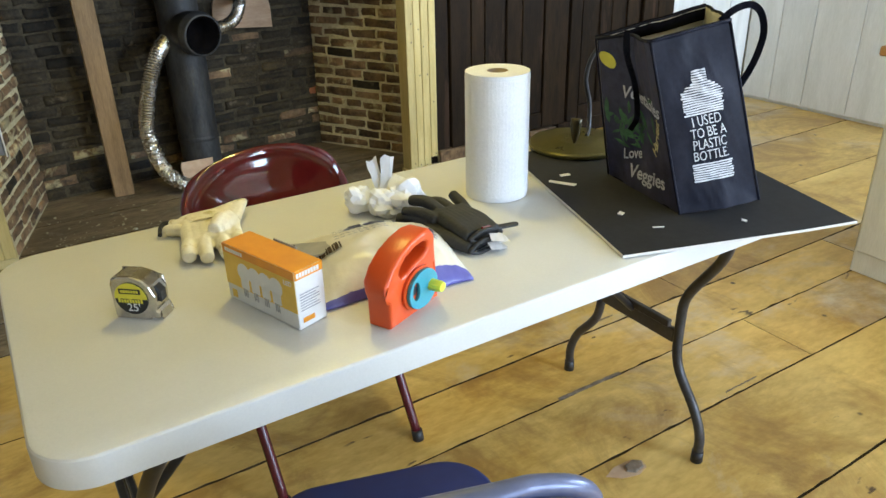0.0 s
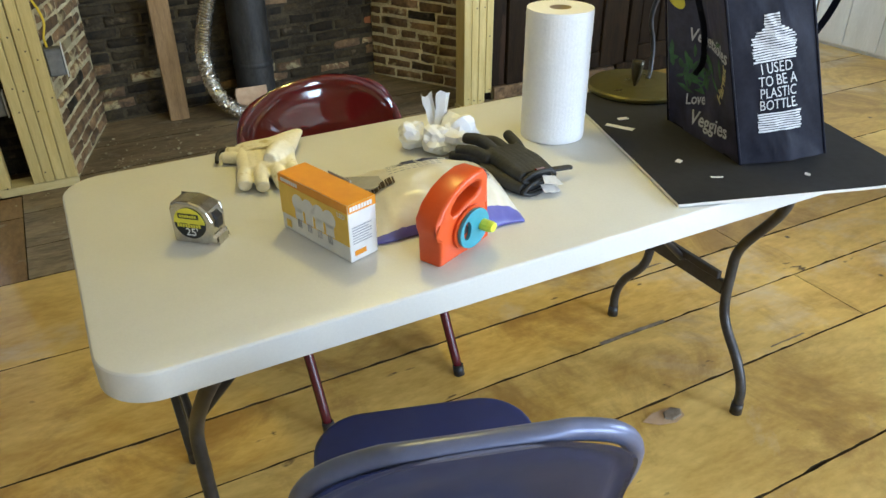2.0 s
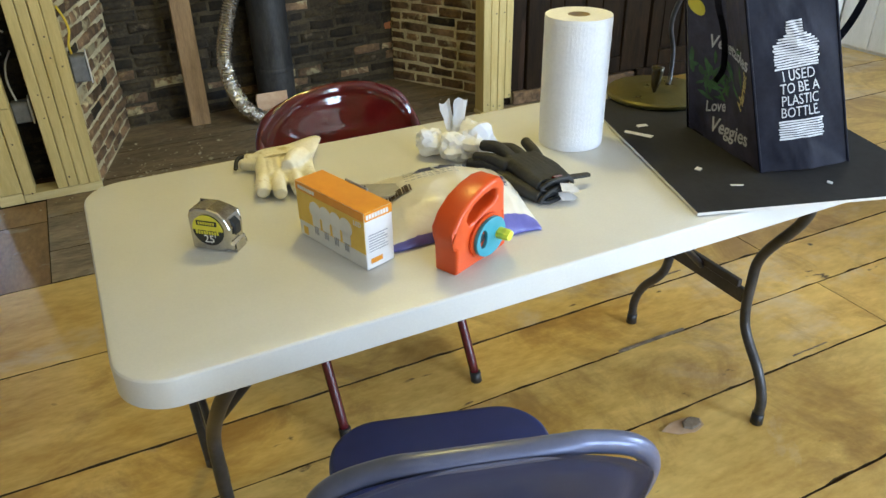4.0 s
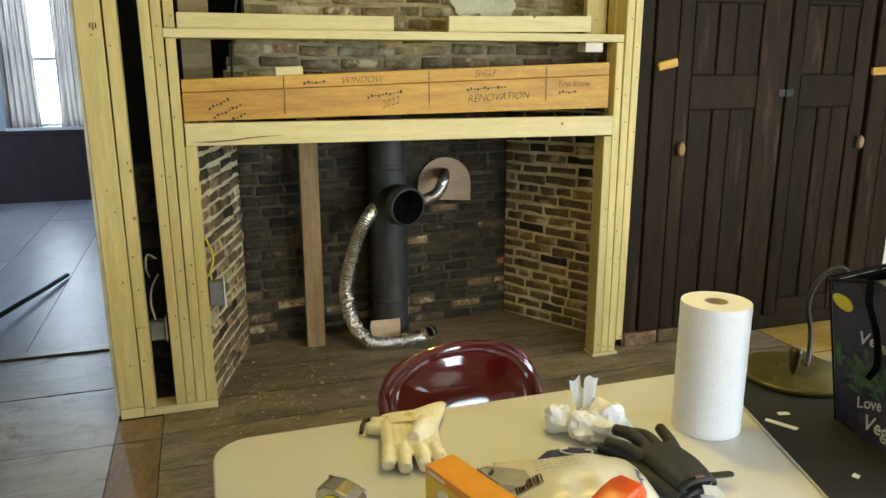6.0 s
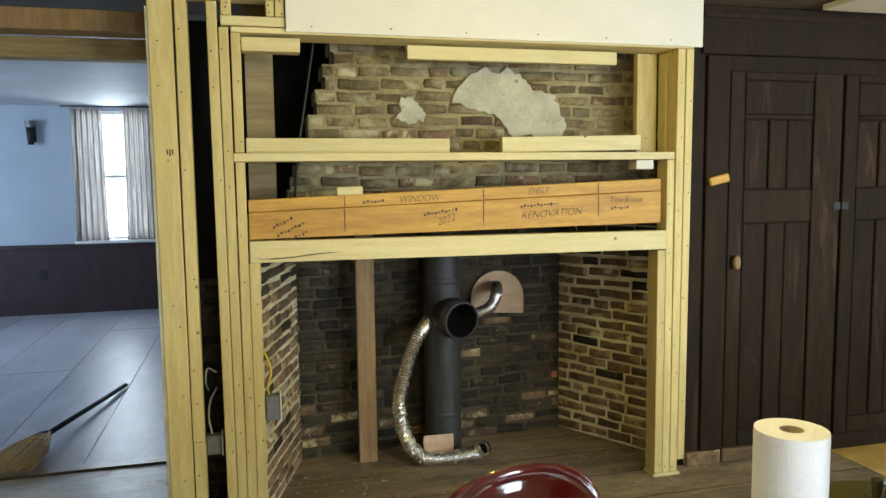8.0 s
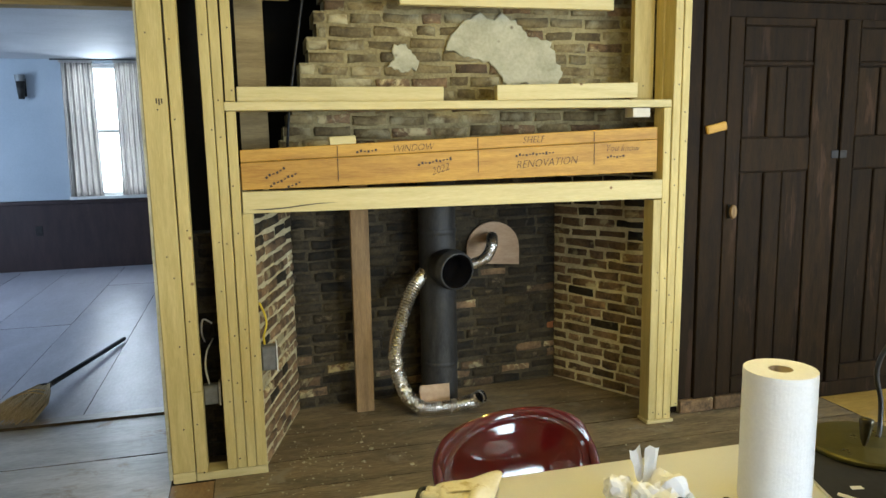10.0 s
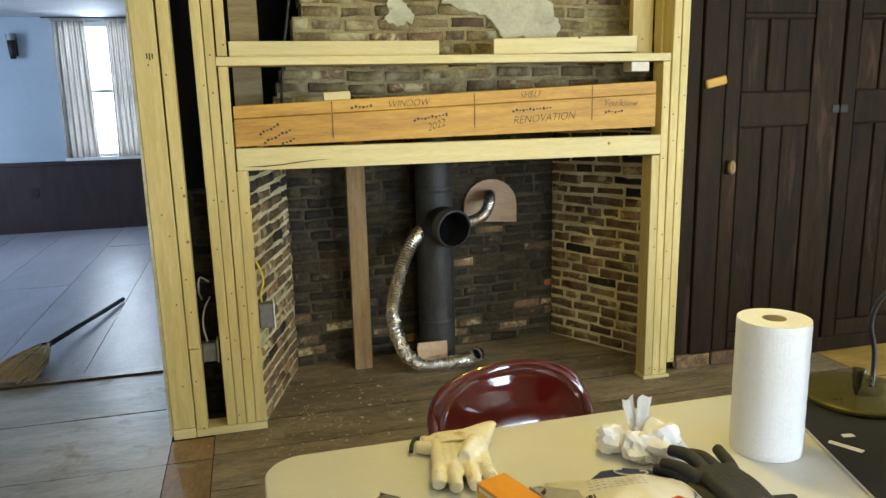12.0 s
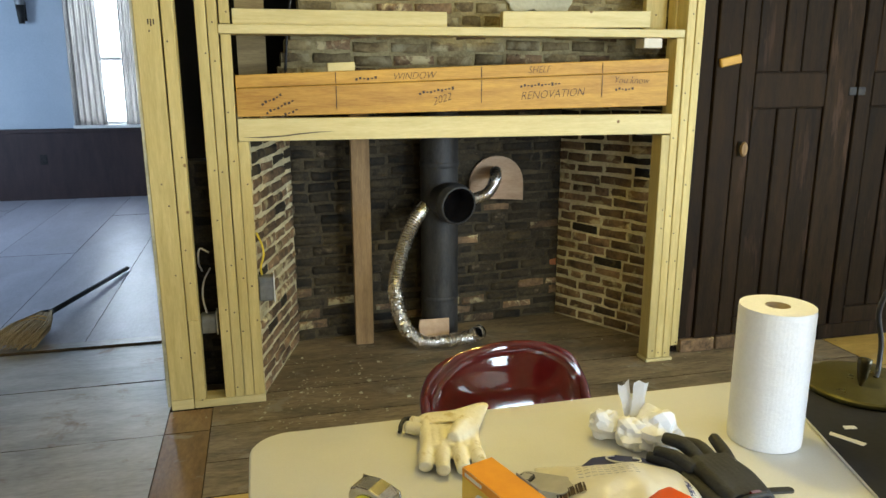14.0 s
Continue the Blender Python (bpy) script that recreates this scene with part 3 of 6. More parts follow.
part("plaster_patch", patch_mesh([(2.00, 1.76), (2.03, 1.80), (2.04, 1.86), (2.10, 1.87), (2.12, 1.82), (2.16, 1.79), (2.14, 1.75), (2.07, 1.735)], 3.942, 0.010, 4), plaster, fireplace, "grey plaster patch on the bricks")
part("side_board", box(1.33, 1.455, 4.02, 4.04, 1.3, 2.3), lintel_wood, fireplace, "brown board beside the chimney")

# brick footing under the panelled wall
for k in range(4):
    tagged(part("footing_brick", box(3.43 + 0.205 * k, 3.625 + 0.205 * k, 3.665, 3.704, 0.003, 0.072, 0.005), brick_mat), "old red brick of the footing under the panelling", "brick", "footing bricks", "structure")

# ---- floors ----
SEAMS = [-2.45, -2.0, -1.62, -1.2, -0.85, -0.4, 0.0, 0.34, 0.72, 1.087, 1.435, 1.695, 1.925, 2.393, 2.88]
random.seed(3)


joint_dirt = surface("dirt_in_the_joints", (0.045, 0.030, 0.015), (0.10, 0.068, 0.036), 14, bump=0.3, rough=(0.85, 1.0), gloss=0.1)


def plank(parent, x0, x1, y0, y1, mat, top=0.0):
    g = 0.0017
    n = max(4, int((x1 - x0) / 0.035)) if y1 - y0 < x1 - x0 else 2
    xs = [x0 + g + (x1 - x0 - 2 * g) * k / n for k in range(n + 1)]
    worn = [abs(noise.noise(Vector((x * 13, y0 * 5, 1)))) * 0.006 + 0.004 * (random.random() < 0.10) for x in xs]
    bm = prism([(x, y0 + g + w) for x, w in zip(xs, worn)] + [(x, y1 - g - w * 0.6) for x, w in zip(reversed(xs), worn)], -0.034, 0.0)
    for f in bm.faces:
        if abs(f.normal.z) < 0.5:
            f.material_index = 1
    cx, cy = (x0 + x1) / 2, (y0 + y1) / 2
    bmesh.ops.translate(bm, vec=(-cx, -cy, 0), verts=bm.verts)
    ob = part("plank", bm, [mat, joint_dirt], parent)
    ob.location = (cx, cy, top + random.uniform(-0.0008, 0.0008))
    return ob


for a, b in zip(SEAMS, SEAMS[1:]):
    cuts = [WEST, *sorted(random.uniform(-1.5, 5.0) for _ in range(1)), EAST]
    if a > 0.9:
        cuts = [WEST, random.choice((-0.6, 0.2, 3.4, 4.2)), EAST]
    for x0, x1 in zip(cuts, cuts[1:]):
        plank(floor, x0, x1, a, b, floor_wood)
for a, b in ((2.88, 3.39), (3.39, 3.96), (3.96, 4.47)):
    plank(floor, WEST if b < 3.5 else -0.75, 0.965, a, b, painted_floor)
for a, b in ((2.88, 3.39), (3.39, 3.598)):
    plank(floor, 0.965, 1.142, a, b, brown_floor)
plank(floor, -0.75, 0.957, 4.478, 4.57, painted_floor, 0.012)
for a, b in ((2.88, 3.12), (3.12, 3.42), (3.42, 3.70), (3.70, 4.0), (4.0, 4.46)):
    if b > 3.5:
        plank(floor, 1.142 if b < 3.71 else 1.02, 3.68 if b > 3.71 else 4.29, a, b, hearth_wood)
    else:
        plank(floor, 1.142, 2.75, a, b, hearth_wood)
        plank(floor, 2.75, 4.29, a, b, hearth_wood)
plank(floor, 4.29, EAST, 2.88, 3.29, floor_wood)
plank(floor, 4.29, EAST, 3.29, 3.704, floor_wood)
for a, b in zip((-3.5, -2.9, -2.25, -1.7, -1.15, -0.66, -0.08, 0.43, 0.93, 1.45, 2.05), (-2.9, -2.25, -1.7, -1.15, -0.66, -0.08, 0.43, 0.93, 1.45, 2.05, 2.6)):
    cut = random.uniform(6.0, 9.0)
    plank(floor_far, a, b, 4.57, cut, far_floor)
    plank(floor_far, a, b, cut, FAR, far_floor)

# ---- dark panelled wall with two doors ----
wall_panel = thing("wall_panelling", "dark brown stained board panelling", "panelling", "", "structure")
part("frame_board", box(3.395, 3.50, 3.680, 3.704, 0.075, TOP - 0.01, 0.003), dark_wood, wall_panel)
part("frame_board", box(3.508, 3.634, 3.668, 3.704, 0.075, 2.06, 0.004), dark_wood, wall_panel)
part("top_board", box(3.474, 5.16, 3.664, 3.704, 2.064, TOP - 0.004, 0.004), dark_wood, wall_panel)
part("rail", box(3.474, 5.16, 3.655, 3.663, 2.235, 2.262, 0.002), dark_wood, wall_panel)
for x0, x1 in ((4.90, 5.02), (5.024, 5.162)):
    part("board", box(x0, x1, 3.674, 3.704, 0.05, 2.06, 0.004), dark_wood, wall_panel)
part("skirting", box(4.25, 5.162, 3.66, 3.673, 0.003, 0.085, 0.003), dark_wood, wall_panel)
iron = surface("black_iron", (0.012, 0.012, 0.012), (0.04, 0.038, 0.036), 25, metal=0.5, rough=(0.4, 0.6))


def flat_knob(x):
    """An oval wooden thumb knob standing out of the latch plate."""
    bm = lathe([(0.0005, 0.0), (0.020, 0.002), (0.023, 0.010), (0.019, 0.020), (0.0005, 0.024)], 18)
    bmesh.ops.transform(bm, matrix=Matrix.Translation((x, 3.655, 1.04)) @ Matrix.Rotation(radians(90), 4, "X") @ Matrix.Diagonal((0.85, 1.6, 1, 1)), verts=bm.verts)
    return bm


def panel_door(name, x0, x1, lines, latch_x, hinge_x, left=0.085, right=0.085):
    d = thing(name, "dark stained plank and panel door, shut", "door", "", "structure")
    part("slab", box(x0, x1, 3.688, 3.704, 0.08, 1.985), dark_wood, d)
    for a, b in ((x0, x0 + left), (x1 - right, x1)):
        part("stile", box(a + 0.002, b - 0.002, 3.672, 3.6875, 0.08, 1.985, 0.004), dark_wood, d)
    for a, b in ((0.08, 0.17), (1.235, 1.40), (1.755, 1.775), (1.945, 1.985)):
        part("rail", box(x0 + left + 0.002, x1 - right - 0.002, 3.672, 3.6875, a, b, 0.004), dark_wood, d)
    edges = [x0 + left + 0.002, *lines, x1 - right - 0.002]
    for n, (a, b) in enumerate(zip(edges, edges[1:])):
        for c, e in ((0.174, 1.231), (1.404, 1.751)):
            part("panel", box(a + 0.004, b - 0.004, 3.678 if n % 2 == 0 else 3.673, 3.6875, c, e, 0.005), dark_wood, d)
    part("panel", box(x0 + left + 0.005, x1 - right - 0.005, 3.676, 3.6875, 1.778, 1.942, 0.004), dark_wood, d)
    h = part("latch", box(latch_x - 0.012, latch_x + 0.014, 3.655, 3.671, 1.005, 1.075, 0.004), iron, d, "black iron latch plate")
    part("knob", flat_knob(latch_x + 0.006), old_post, h, "worn oval wooden knob")
    for z in (1.31,):
        part("hinge", box(hinge_x - 0.022, hinge_x + 0.022, 3.667, 3.6715, z - 0.02, z + 0.02, 0.002), iron, d)
    return d


panel_door("door_1", 3.640, 4.308, (3.868, 3.978), 3.672, 4.288, 0.085, 0.175)
panel_door("door_2", 4.322, 4.862, (4.545, 4.64), 4.83, 4.340, 0.085, 0.10)
for x, z, a in ((3.572, 1.455, -12), (4.925, 1.42, -3)):
    w = tagged(part("wooden_turn_button", box(-0.055, 0.055, -0.022, 0, -0.021, 0.021, 0.005), beam_wood), "pale wooden turn button screwed to the door frame", "turn button", "door turn buttons")
    w.matrix_basis = pose(x, 3.667 if x < 4 else 3.673, z, 0, a, 0)

# ---- things in the hearth ----
pipe_black = surface("black_stove_pipe", (0.018, 0.018, 0.018), (0.060, 0.057, 0.053), 6, (3, 3, 1), (0.45, 0.7), 0.1, 40, metal=0.3)
# near-black colour stands in for the shade inside the pipe and duct openings
opening_shade = surface("near_black_opening", (0.003, 0.003, 0.003), (0.007, 0.006, 0.006), 10, bump=0.2, gloss=0.0, rough=(0.9, 1.0))
foil = surface("crinkled_aluminium", (0.62, 0.61, 0.59), (0.88, 0.87, 0.85), 14, (1, 1, 1), (0.16, 0.36), 0.6, 90, metal=1.0)
plywood = surface("pale_plywood", (0.40, 0.26, 0.15), (0.56, 0.40, 0.26), 6, (1, 1, 5), (0.6, 0.8), 0.08, 40)

stove_pipe = thing("stove_pipe", "matt black round stove pipe with an open tee", "stove pipe", at=pose(2.300, 4.225, 0))
part("pipe", lathe([(0.0985, 0.002), (0.0985, 1.325)], 40), pipe_black, stove_pipe, smooth=True)
part("seam_ring", lathe([(0.1, 0.93), (0.103, 0.935), (0.103, 0.955), (0.1, 0.96)], 40), pipe_black, stove_pipe, smooth=True)
part("seam_ring", lathe([(0.1, 0.22), (0.1025, 0.225), (0.1025, 0.24), (0.1, 0.245)], 40), pipe_black, stove_pipe, smooth=True)
tee_m = pose(0.012, -0.06, 0.770, 95, 0, 15)
bm = lathe([(0.092, 0.0), (0.092, 0.085), (0.104, 0.092), (0.104, 0.115), (0.098, 0.12), (0.098, 0.152), (0.094, 0.154), (0.089, 0.154)], 40)
bmesh.ops.transform(bm, matrix=tee_m, verts=bm.verts)
tee = part("tee", bm, pipe_black, stove_pipe, "open branch of the tee", smooth=True)
bm = lathe([(0.0888, 0.1535), (0.078, 0.150), (0.076, 0.06), (0.0005, 0.055)], 40)
bmesh.ops.transform(bm, matrix=tee_m, verts=bm.verts)
part("inside", bm, opening_shade, tee, "near-black inside of the tee, shade in its colour", smooth=True)


def flexible_hose(points, r, name, label, crushed=None):
    """A ribbed foil hose: ridges all along it, with an open end."""
    line = curve_points(points, 14)
    out, rs = [], []
    length = 0.0
    for i, p in enumerate(line):
        if i:
            length += (p - line[i - 1]).length
        out.append((p, length))
    n = int(length / 0.0065)
    pts = []
    for k in range(n + 1):
        s = length * k / n
        i = max(1, next((j for j, (_, l) in enumerate(out) if l >= s), len(out) - 1))
        (a, la), (b, lb) = out[i - 1], out[i]
        pts.append(a.lerp(b, (s - la) / max(lb - la, 1e-6)))
        rs.append(r * (1.0 + (0.055 if k % 2 else -0.055)))
    bm = bmesh.new()
    rings = add_tube(bm, pts, rs, 20, cap=False)
    if crushed:
        for k, ring in enumerate(rings):
            f = k / len(rings)
            if crushed[0] < f < crushed[1]:
                for v in ring:
                    v.co += 0.006 * Vector((noise.noise(v.co * 55), noise.noise(v.co * 55 + Vector((7, 0, 0))), noise.noise(v.co * 55 + Vector((0, 9, 0)))))
    for f in bm.faces:
        f.smooth = False
    hose = thing(name, label, "air duct")
    part("duct", bm, foil, hose)
    return hose, pts


hose, pts = flexible_hose([(2.225, 4.21, 0.725), (2.145, 4.13, 0.665), (2.072, 4.085, 0.52), (2.030, 4.07, 0.34), (2.062, 4.06, 0.16), (2.15, 4.045, 0.047), (2.28, 4.025, 0.042), (2.37, 4.02, 0.052), (2.425, 4.00, 0.070), (2.448, 3.968, 0.098)],
                         0.036, "flexible_duct", "crinkled silver foil duct lying in the hearth", (0.42, 0.72))
end = (pts[-1] - pts[-3]).normalized()
ring = tube([pts[-1] - end * 0.002, pts[-1] + end * 0.014], 0.036, 24, cap=False)
part("collar", ring, foil, hose, "bare metal collar")
# flat black disc in place of the shaded hollow of the duct
part("inside", tube([pts[-1] - end * 0.012, pts[-1] - end * 0.010], 0.029, 20), opening_shade, hose, "near-black disc in the duct end, for the shade inside")
flexible_hose([(2.375, 4.16, 0.775), (2.46, 4.15, 0.765), (2.55, 4.17, 0.79), (2.60, 4.21, 0.85), (2.625, 4.28, 0.88), (2.655, 4.37, 0.865)], 0.030, "flexible_duct", "silver foil duct from the stove pipe to the back board")

arch = [(2.508, 0.728), (2.508, 0.80)] + [(2.664 + 0.156 * math.cos(radians(a)), 0.808 + 0.150 * math.sin(radians(a))) for a in range(165, -1, -15)] + [(2.820, 0.706)]
bm = prism(arch, 0, 0.012, 0.002, 1)
bmesh.ops.transform(bm, matrix=Matrix.Translation((0, 4.39, 0)) @ Matrix.Rotation(radians(90), 4, "X"), verts=bm.verts)
tagged(part("arched_board", bm, plywood), "pale plywood board with a rounded top on the back wall", "plywood board")
tagged(part("hearth_post", box(1.838, 1.932, 4.185, 4.223, 0.002, 1.325, 0.003), old_post), "brown wooden post standing in the hearth", "post")
bm = prism([(0.0, 0.02), (0.09, 0.0), (0.155, 0.012), (0.165, 0.135), (0.005, 0.14), (-0.004, 0.11)], 0, 0.016, 0.002, 1)
ob = tagged(part("plywood_scrap", bm, plywood), "pale plywood offcut leaning on the stove pipe", "plywood scrap")
ob.matrix_basis = pose(2.165, 4.085, 0.002, 72, 0, 4)
bm = bmesh.new()
random.seed(21)
for k in range(330):
    x, yy = random.uniform(1.2, 3.9), random.uniform(2.9, 4.2)
    if random.random() < 0.55:
        x, yy = random.gauss(1.62, 0.20), random.gauss(3.68, 0.20)
    s = random.uniform(0.0015, 0.0045) * (2.0 if random.random() < 0.08 else 1.0)
    add_box(bm, -s, s, -s * random.uniform(0.4, 1), s, 0, s * 0.5, m=pose(x, yy, 0.003, random.uniform(-20, 20), 0, random.uniform(0, 180)))
tagged(part("plaster_crumbs", bm, plaster), "small crumbs of pale plaster strewn over the hearth floor", "debris", "", "stuff")

# electrical boxes and cables
yellow_wire = surface("yellow_cable", (0.55, 0.40, 0.02), (0.72, 0.55, 0.05), 30, bump=0.02)
white_wire = surface("white_cable", (0.50, 0.48, 0.42), (0.65, 0.63, 0.56), 30, bump=0.02)


def outlet(x, y, z, h):
    o = thing("outlet_box", "grey steel electrical box nailed to a stud", "electrical box", "electrical boxes", at=pose(x, y, z))
    part("box", box(0.0, 0.062, 0.0, 0.05, 0.0, h, 0.004), grey_metal, o)
    part("cover", box(0.004, 0.058, -0.004, -0.0005, 0.005, h - 0.005, 0.002), grey_metal, o)
    part("rim", box(0.0625, 0.068, -0.002, 0.05, -0.006, h + 0.012, 0.001), white_paint, o, "white edge")
    return o


outlet(1.364, 3.63, 0.452, 0.108)
outlet(1.116, 3.66, 0.315, 0.085)
tagged(part("yellow_cable", tube(curve_points([(1.380, 3.66, 0.562), (1.378, 3.65, 0.60), (1.392, 3.655, 0.65), (1.388, 3.67, 0.69), (1.368, 3.695, 0.74)]), 0.0045, 8), yellow_wire), "yellow cable rising from the electrical box", "cable")
for a in (((1.14, 3.69, 0.40), (1.128, 3.70, 0.47), (1.135, 3.74, 0.53), (1.16, 3.80, 0.57)), ((1.165, 3.72, 0.66), (1.13, 3.71, 0.68), (1.12, 3.72, 0.62), (1.125, 3.80, 0.56))):
    tagged(part("white_cable", tube(curve_points(a), 0.004, 8), white_wire), "white cable hanging between the studs", "cable", "cables")
tagged(part("black_cable", tube(curve_points([(1.53, 3.90, 1.40), (1.55, 3.90, 1.6), (1.60, 3.91, 1.9), (1.66, 3.92, 2.25)]), 0.006, 8), iron), "black cable running up beside the chimney", "cable")

# handwriting on the beam
ink = surface("black_marker", (0.030, 0.018, 0.010), (0.07, 0.04, 0.02), 30, bump=0)


def lettering(text, size, mat, parent, m, name="lettering", shear=0.0, squash=1.0, thin=0.0):
    """Words as a thin mesh under a thing, from the built-in font."""
    cu = bpy.data.curves.new(name, "FONT")
    cu.body, cu.size, cu.align_x, cu.align_y, cu.extrude, cu.shear = text, size, "CENTER", "CENTER", 0.0003, shear
    cu.resolution_u, cu.offset = 3, -size * thin
    tmp = new("tmp", cu)
    me = bpy.data.meshes.new_from_object(tmp)
    bpy.data.objects.remove(tmp)
    me.materials.clear()
    me.materials.append(mat)
    ob = new(name, me)
    ob.parent = parent
    ob.matrix_basis = m @ Matrix.Diagonal((squash, 1, 1, 1))
    return ob


BEAM_FACE = Y0 + 0.0085
beam_line = lambda x: 1.346 + (x - 1.324) * 0.0326
for text, x, dz, size, turn in (("WINDOW", 2.045, 0.022, 0.042, -2), ("SHELF", 2.60, 0.028, 0.042, -2), ("RENOVATION", 2.665, -0.078, 0.05, -3), ("2022", 2.165, -0.078, 0.045, -16), ("You know", 3.04, -0.033, 0.045, 1)):
    lettering(text, size, ink, timber_frame, pose(x, BEAM_FACE + (0.002 if dz > 0 else 0), beam_line(x) + dz, 90, 0, 0) @ pose(0, 0, 0, 0, 0, -turn), shear=0.3, squash=0.93, thin=0.018)
bm = bmesh.new()
for x, dz, w, turn in ((1.47, -0.045, 0.10, 24), (1.50, -0.075, 0.13, 24), (1.54, -0.10, 0.09, 24), (1.86, 0.02, 0.11, 2), (2.155, -0.04, 0.17, 8), (2.62, -0.035, 0.20, 3), (3.02, -0.07, 0.10, 0)):
    z = beam_line(x) + dz
    for k in range(int(w / 0.016)):
        u = (k - w / 0.032) * 0.016
        add_box(bm, u - 0.0055, u + 0.0040, -0.0006, 0.0006, -0.0035 - 0.004 * (k % 3 == 0), 0.002 + 0.005 * (k % 4 == 1), m=pose(x, BEAM_FACE + (0.002 if dz > 0 else 0), z, 0, -turn, 0))
for x in (1.72, 2.34, 2.90):
    add_box(bm, x - 0.0014, x + 0.0014, BEAM_FACE + 0.001, BEAM_FACE + 0.003, beam_line(x) + 0.004, beam_line(x) + 0.048)
    add_box(bm, x - 0.0014, x + 0.0014, BEAM_FACE - 0.001, BEAM_FACE + 0.001, beam_line(x) - 0.10, beam_line(x) - 0.004)
part("pencil_marks", bm, ink, timber_frame, "handwritten marks in black pen")
bm = bmesh.new()
for k in range(3):
    add_box(bm, 1.02 + 0.010 * k - 0.002, 1.02 + 0.010 * k + 0.003, Y0 - 0.001, Y0 + 0.001, 1.585 - 0.006 * (k % 2), 1.605)
part("pencil_marks", bm, ink, timber_frame, "pencilled figures")

# ---- broom in the far room ----
straw = surface("broom_straw", (0.24, 0.16, 0.07), (0.46, 0.34, 0.17), 30, (8, 1, 1), (0.7, 0.9), 0.5, 90)
black_plastic = surface("black_plastic", (0.012, 0.012, 0.013), (0.03, 0.03, 0.032), 20, bump=0.04, rough=(0.35, 0.5))
broom = thing("broom", "corn broom with a dark handle lying on the painted floor", "broom")
tip, neck = Vector((0.415, 6.08, 0.022)), Vector((0.185, 4.93, 0.075))
part("handle", tube([tip, neck], 0.0155, 12), iron, broom)
d = (neck - tip).normalized()
part("collar", tube([neck - d * 0.03, neck + d * 0.05], [0.014, 0.03], 14), iron, broom)
bm = bmesh.new()
side = d.cross(Vector((0, 0, 1))).normalized()
random.seed(8)
for k in range(260):
    a, b = random.uniform(-1, 1), random.uniform(-1, 1)
    p0 = neck + d * 0.03 + side * a * 0.028 + Vector((0, 0, b * 0.022))
    p1 = neck + d * random.uniform(0.40, 0.47) + side * a * 0.125 + Vector((0, 0, -0.045 + b * 0.024))
    p1.z = max(p1.z, 0.006)
    mid = p0.lerp(p1, 0.45) + side * a * 0.03 + Vector((0, 0, 0.004))
    add_tube(bm, [p0, mid, p1], [0.003, 0.0035, 0.002], 4)
part("bristles", bm, straw, broom)
for f in (0.10, 0.16):
    w = 0.03 + 0.32 * f
    c = neck + d * (f + 0.03)
    part("stitching", tube([c + side * w * math.cos(t) * 1.1 + Vector((0, 0, 0.032 * math.sin(t) - 0.012)) for t in [2 * math.pi * k / 20 for k in range(21)]], 0.0025, 6), beam_wood, broom)

# curtains, sconce and socket of the far room
curtain_cloth = surface("grey_striped_curtain", (0.20, 0.185, 0.175), (0.52, 0.49, 0.46), 4, (9, 9, 0.6), (0.8, 0.95), 0.2, 60)
_ct = curtain_cloth.node_tree
_thin, _mixed = _ct.nodes.new("ShaderNodeBsdfTranslucent"), _ct.nodes.new("ShaderNodeMixShader")
_thin.inputs[0].default_value = (0.45, 0.43, 0.42, 1)
_mixed.inputs[0].default_value = 0.07
_ct.links.new(_ct.nodes["Principled BSDF"].outputs[0], _mixed.inputs[1])
_ct.links.new(_thin.outputs[0], _mixed.inputs[2])
_ct.links.new(_mixed.outputs[0], _ct.nodes["Material Output"].inputs[0])


def curtain(x0, x1, seed):
    c = thing("curtain", "thin grey gathered curtain hanging at the bright window", "curtain", "window curtains")
    r = random.Random(seed)
    bm = bmesh.new()
    nu, nv = 60, 14
    grid = []
    for j in range(nv + 1):
        v = j / nv
        row = []
        for i in range(nu + 1):
            u = i / nu
            spread = 1.0 + 0.12 * v
            x = x0 + (x1 - x0) * (0.5 + (u - 0.5) * spread)
            yy = FAR - 0.055 + 0.022 * math.sin(u * 34 + seed + 0.6 * v) * (0.5 + 0.5 * v) + 0.01 * math.sin(u * 71 + seed)
            row.append(bm.verts.new((x, yy, 2.325 - v * 1.50)))
        grid.append(row)
    for a, b in zip(grid, grid[1:]):
        for i in range(nu):
            bm.faces.new((a[i], a[i + 1], b[i + 1], b[i])).smooth = True
    bmesh.ops.solidify(bm, geom=bm.faces[:], thickness=0.002)
    part("cloth", bm, curtain_cloth, c)
    part("heading", box(x0 - 0.01, x1 + 0.01, FAR - 0.09, FAR - 0.06, 2.29, 2.33, 0.006), curtain_cloth, c)
    return c


curtain(-0.57, -0.25, 1)
curtain(-0.02, 0.27, 4)
tagged(part("curtain_rod", tube([(-0.66, FAR - 0.10, 2.322), (0.33, FAR - 0.10, 2.322)], 0.008, 10), iron), "thin dark curtain rod over the window", "curtain rod")
sconce = thing("wall_sconce", "dark metal wall sconce with a glass shade", "wall lamp", at=pose(-0.975, FAR, 2.03))
part("back_plate", box(-0.04, 0.04, -0.012, -0.001, -0.10, 0.10, 0.004), iron, sconce)
bm = lathe([(0.045, 0.06), (0.055, 0.13), (0.052, 0.13), (0.042, 0.06)], 20)
bmesh.ops.translate(bm, vec=(0, -0.07, 0), verts=bm.verts)
part("shade", bm, grey_metal, sconce)
part("arm", tube(curve_points([(0, -0.012, -0.06), (0, -0.07, -0.07), (0, -0.07, 0.0), (0, -0.07, 0.06)]), [0.009] * 25, 8), iron, sconce)
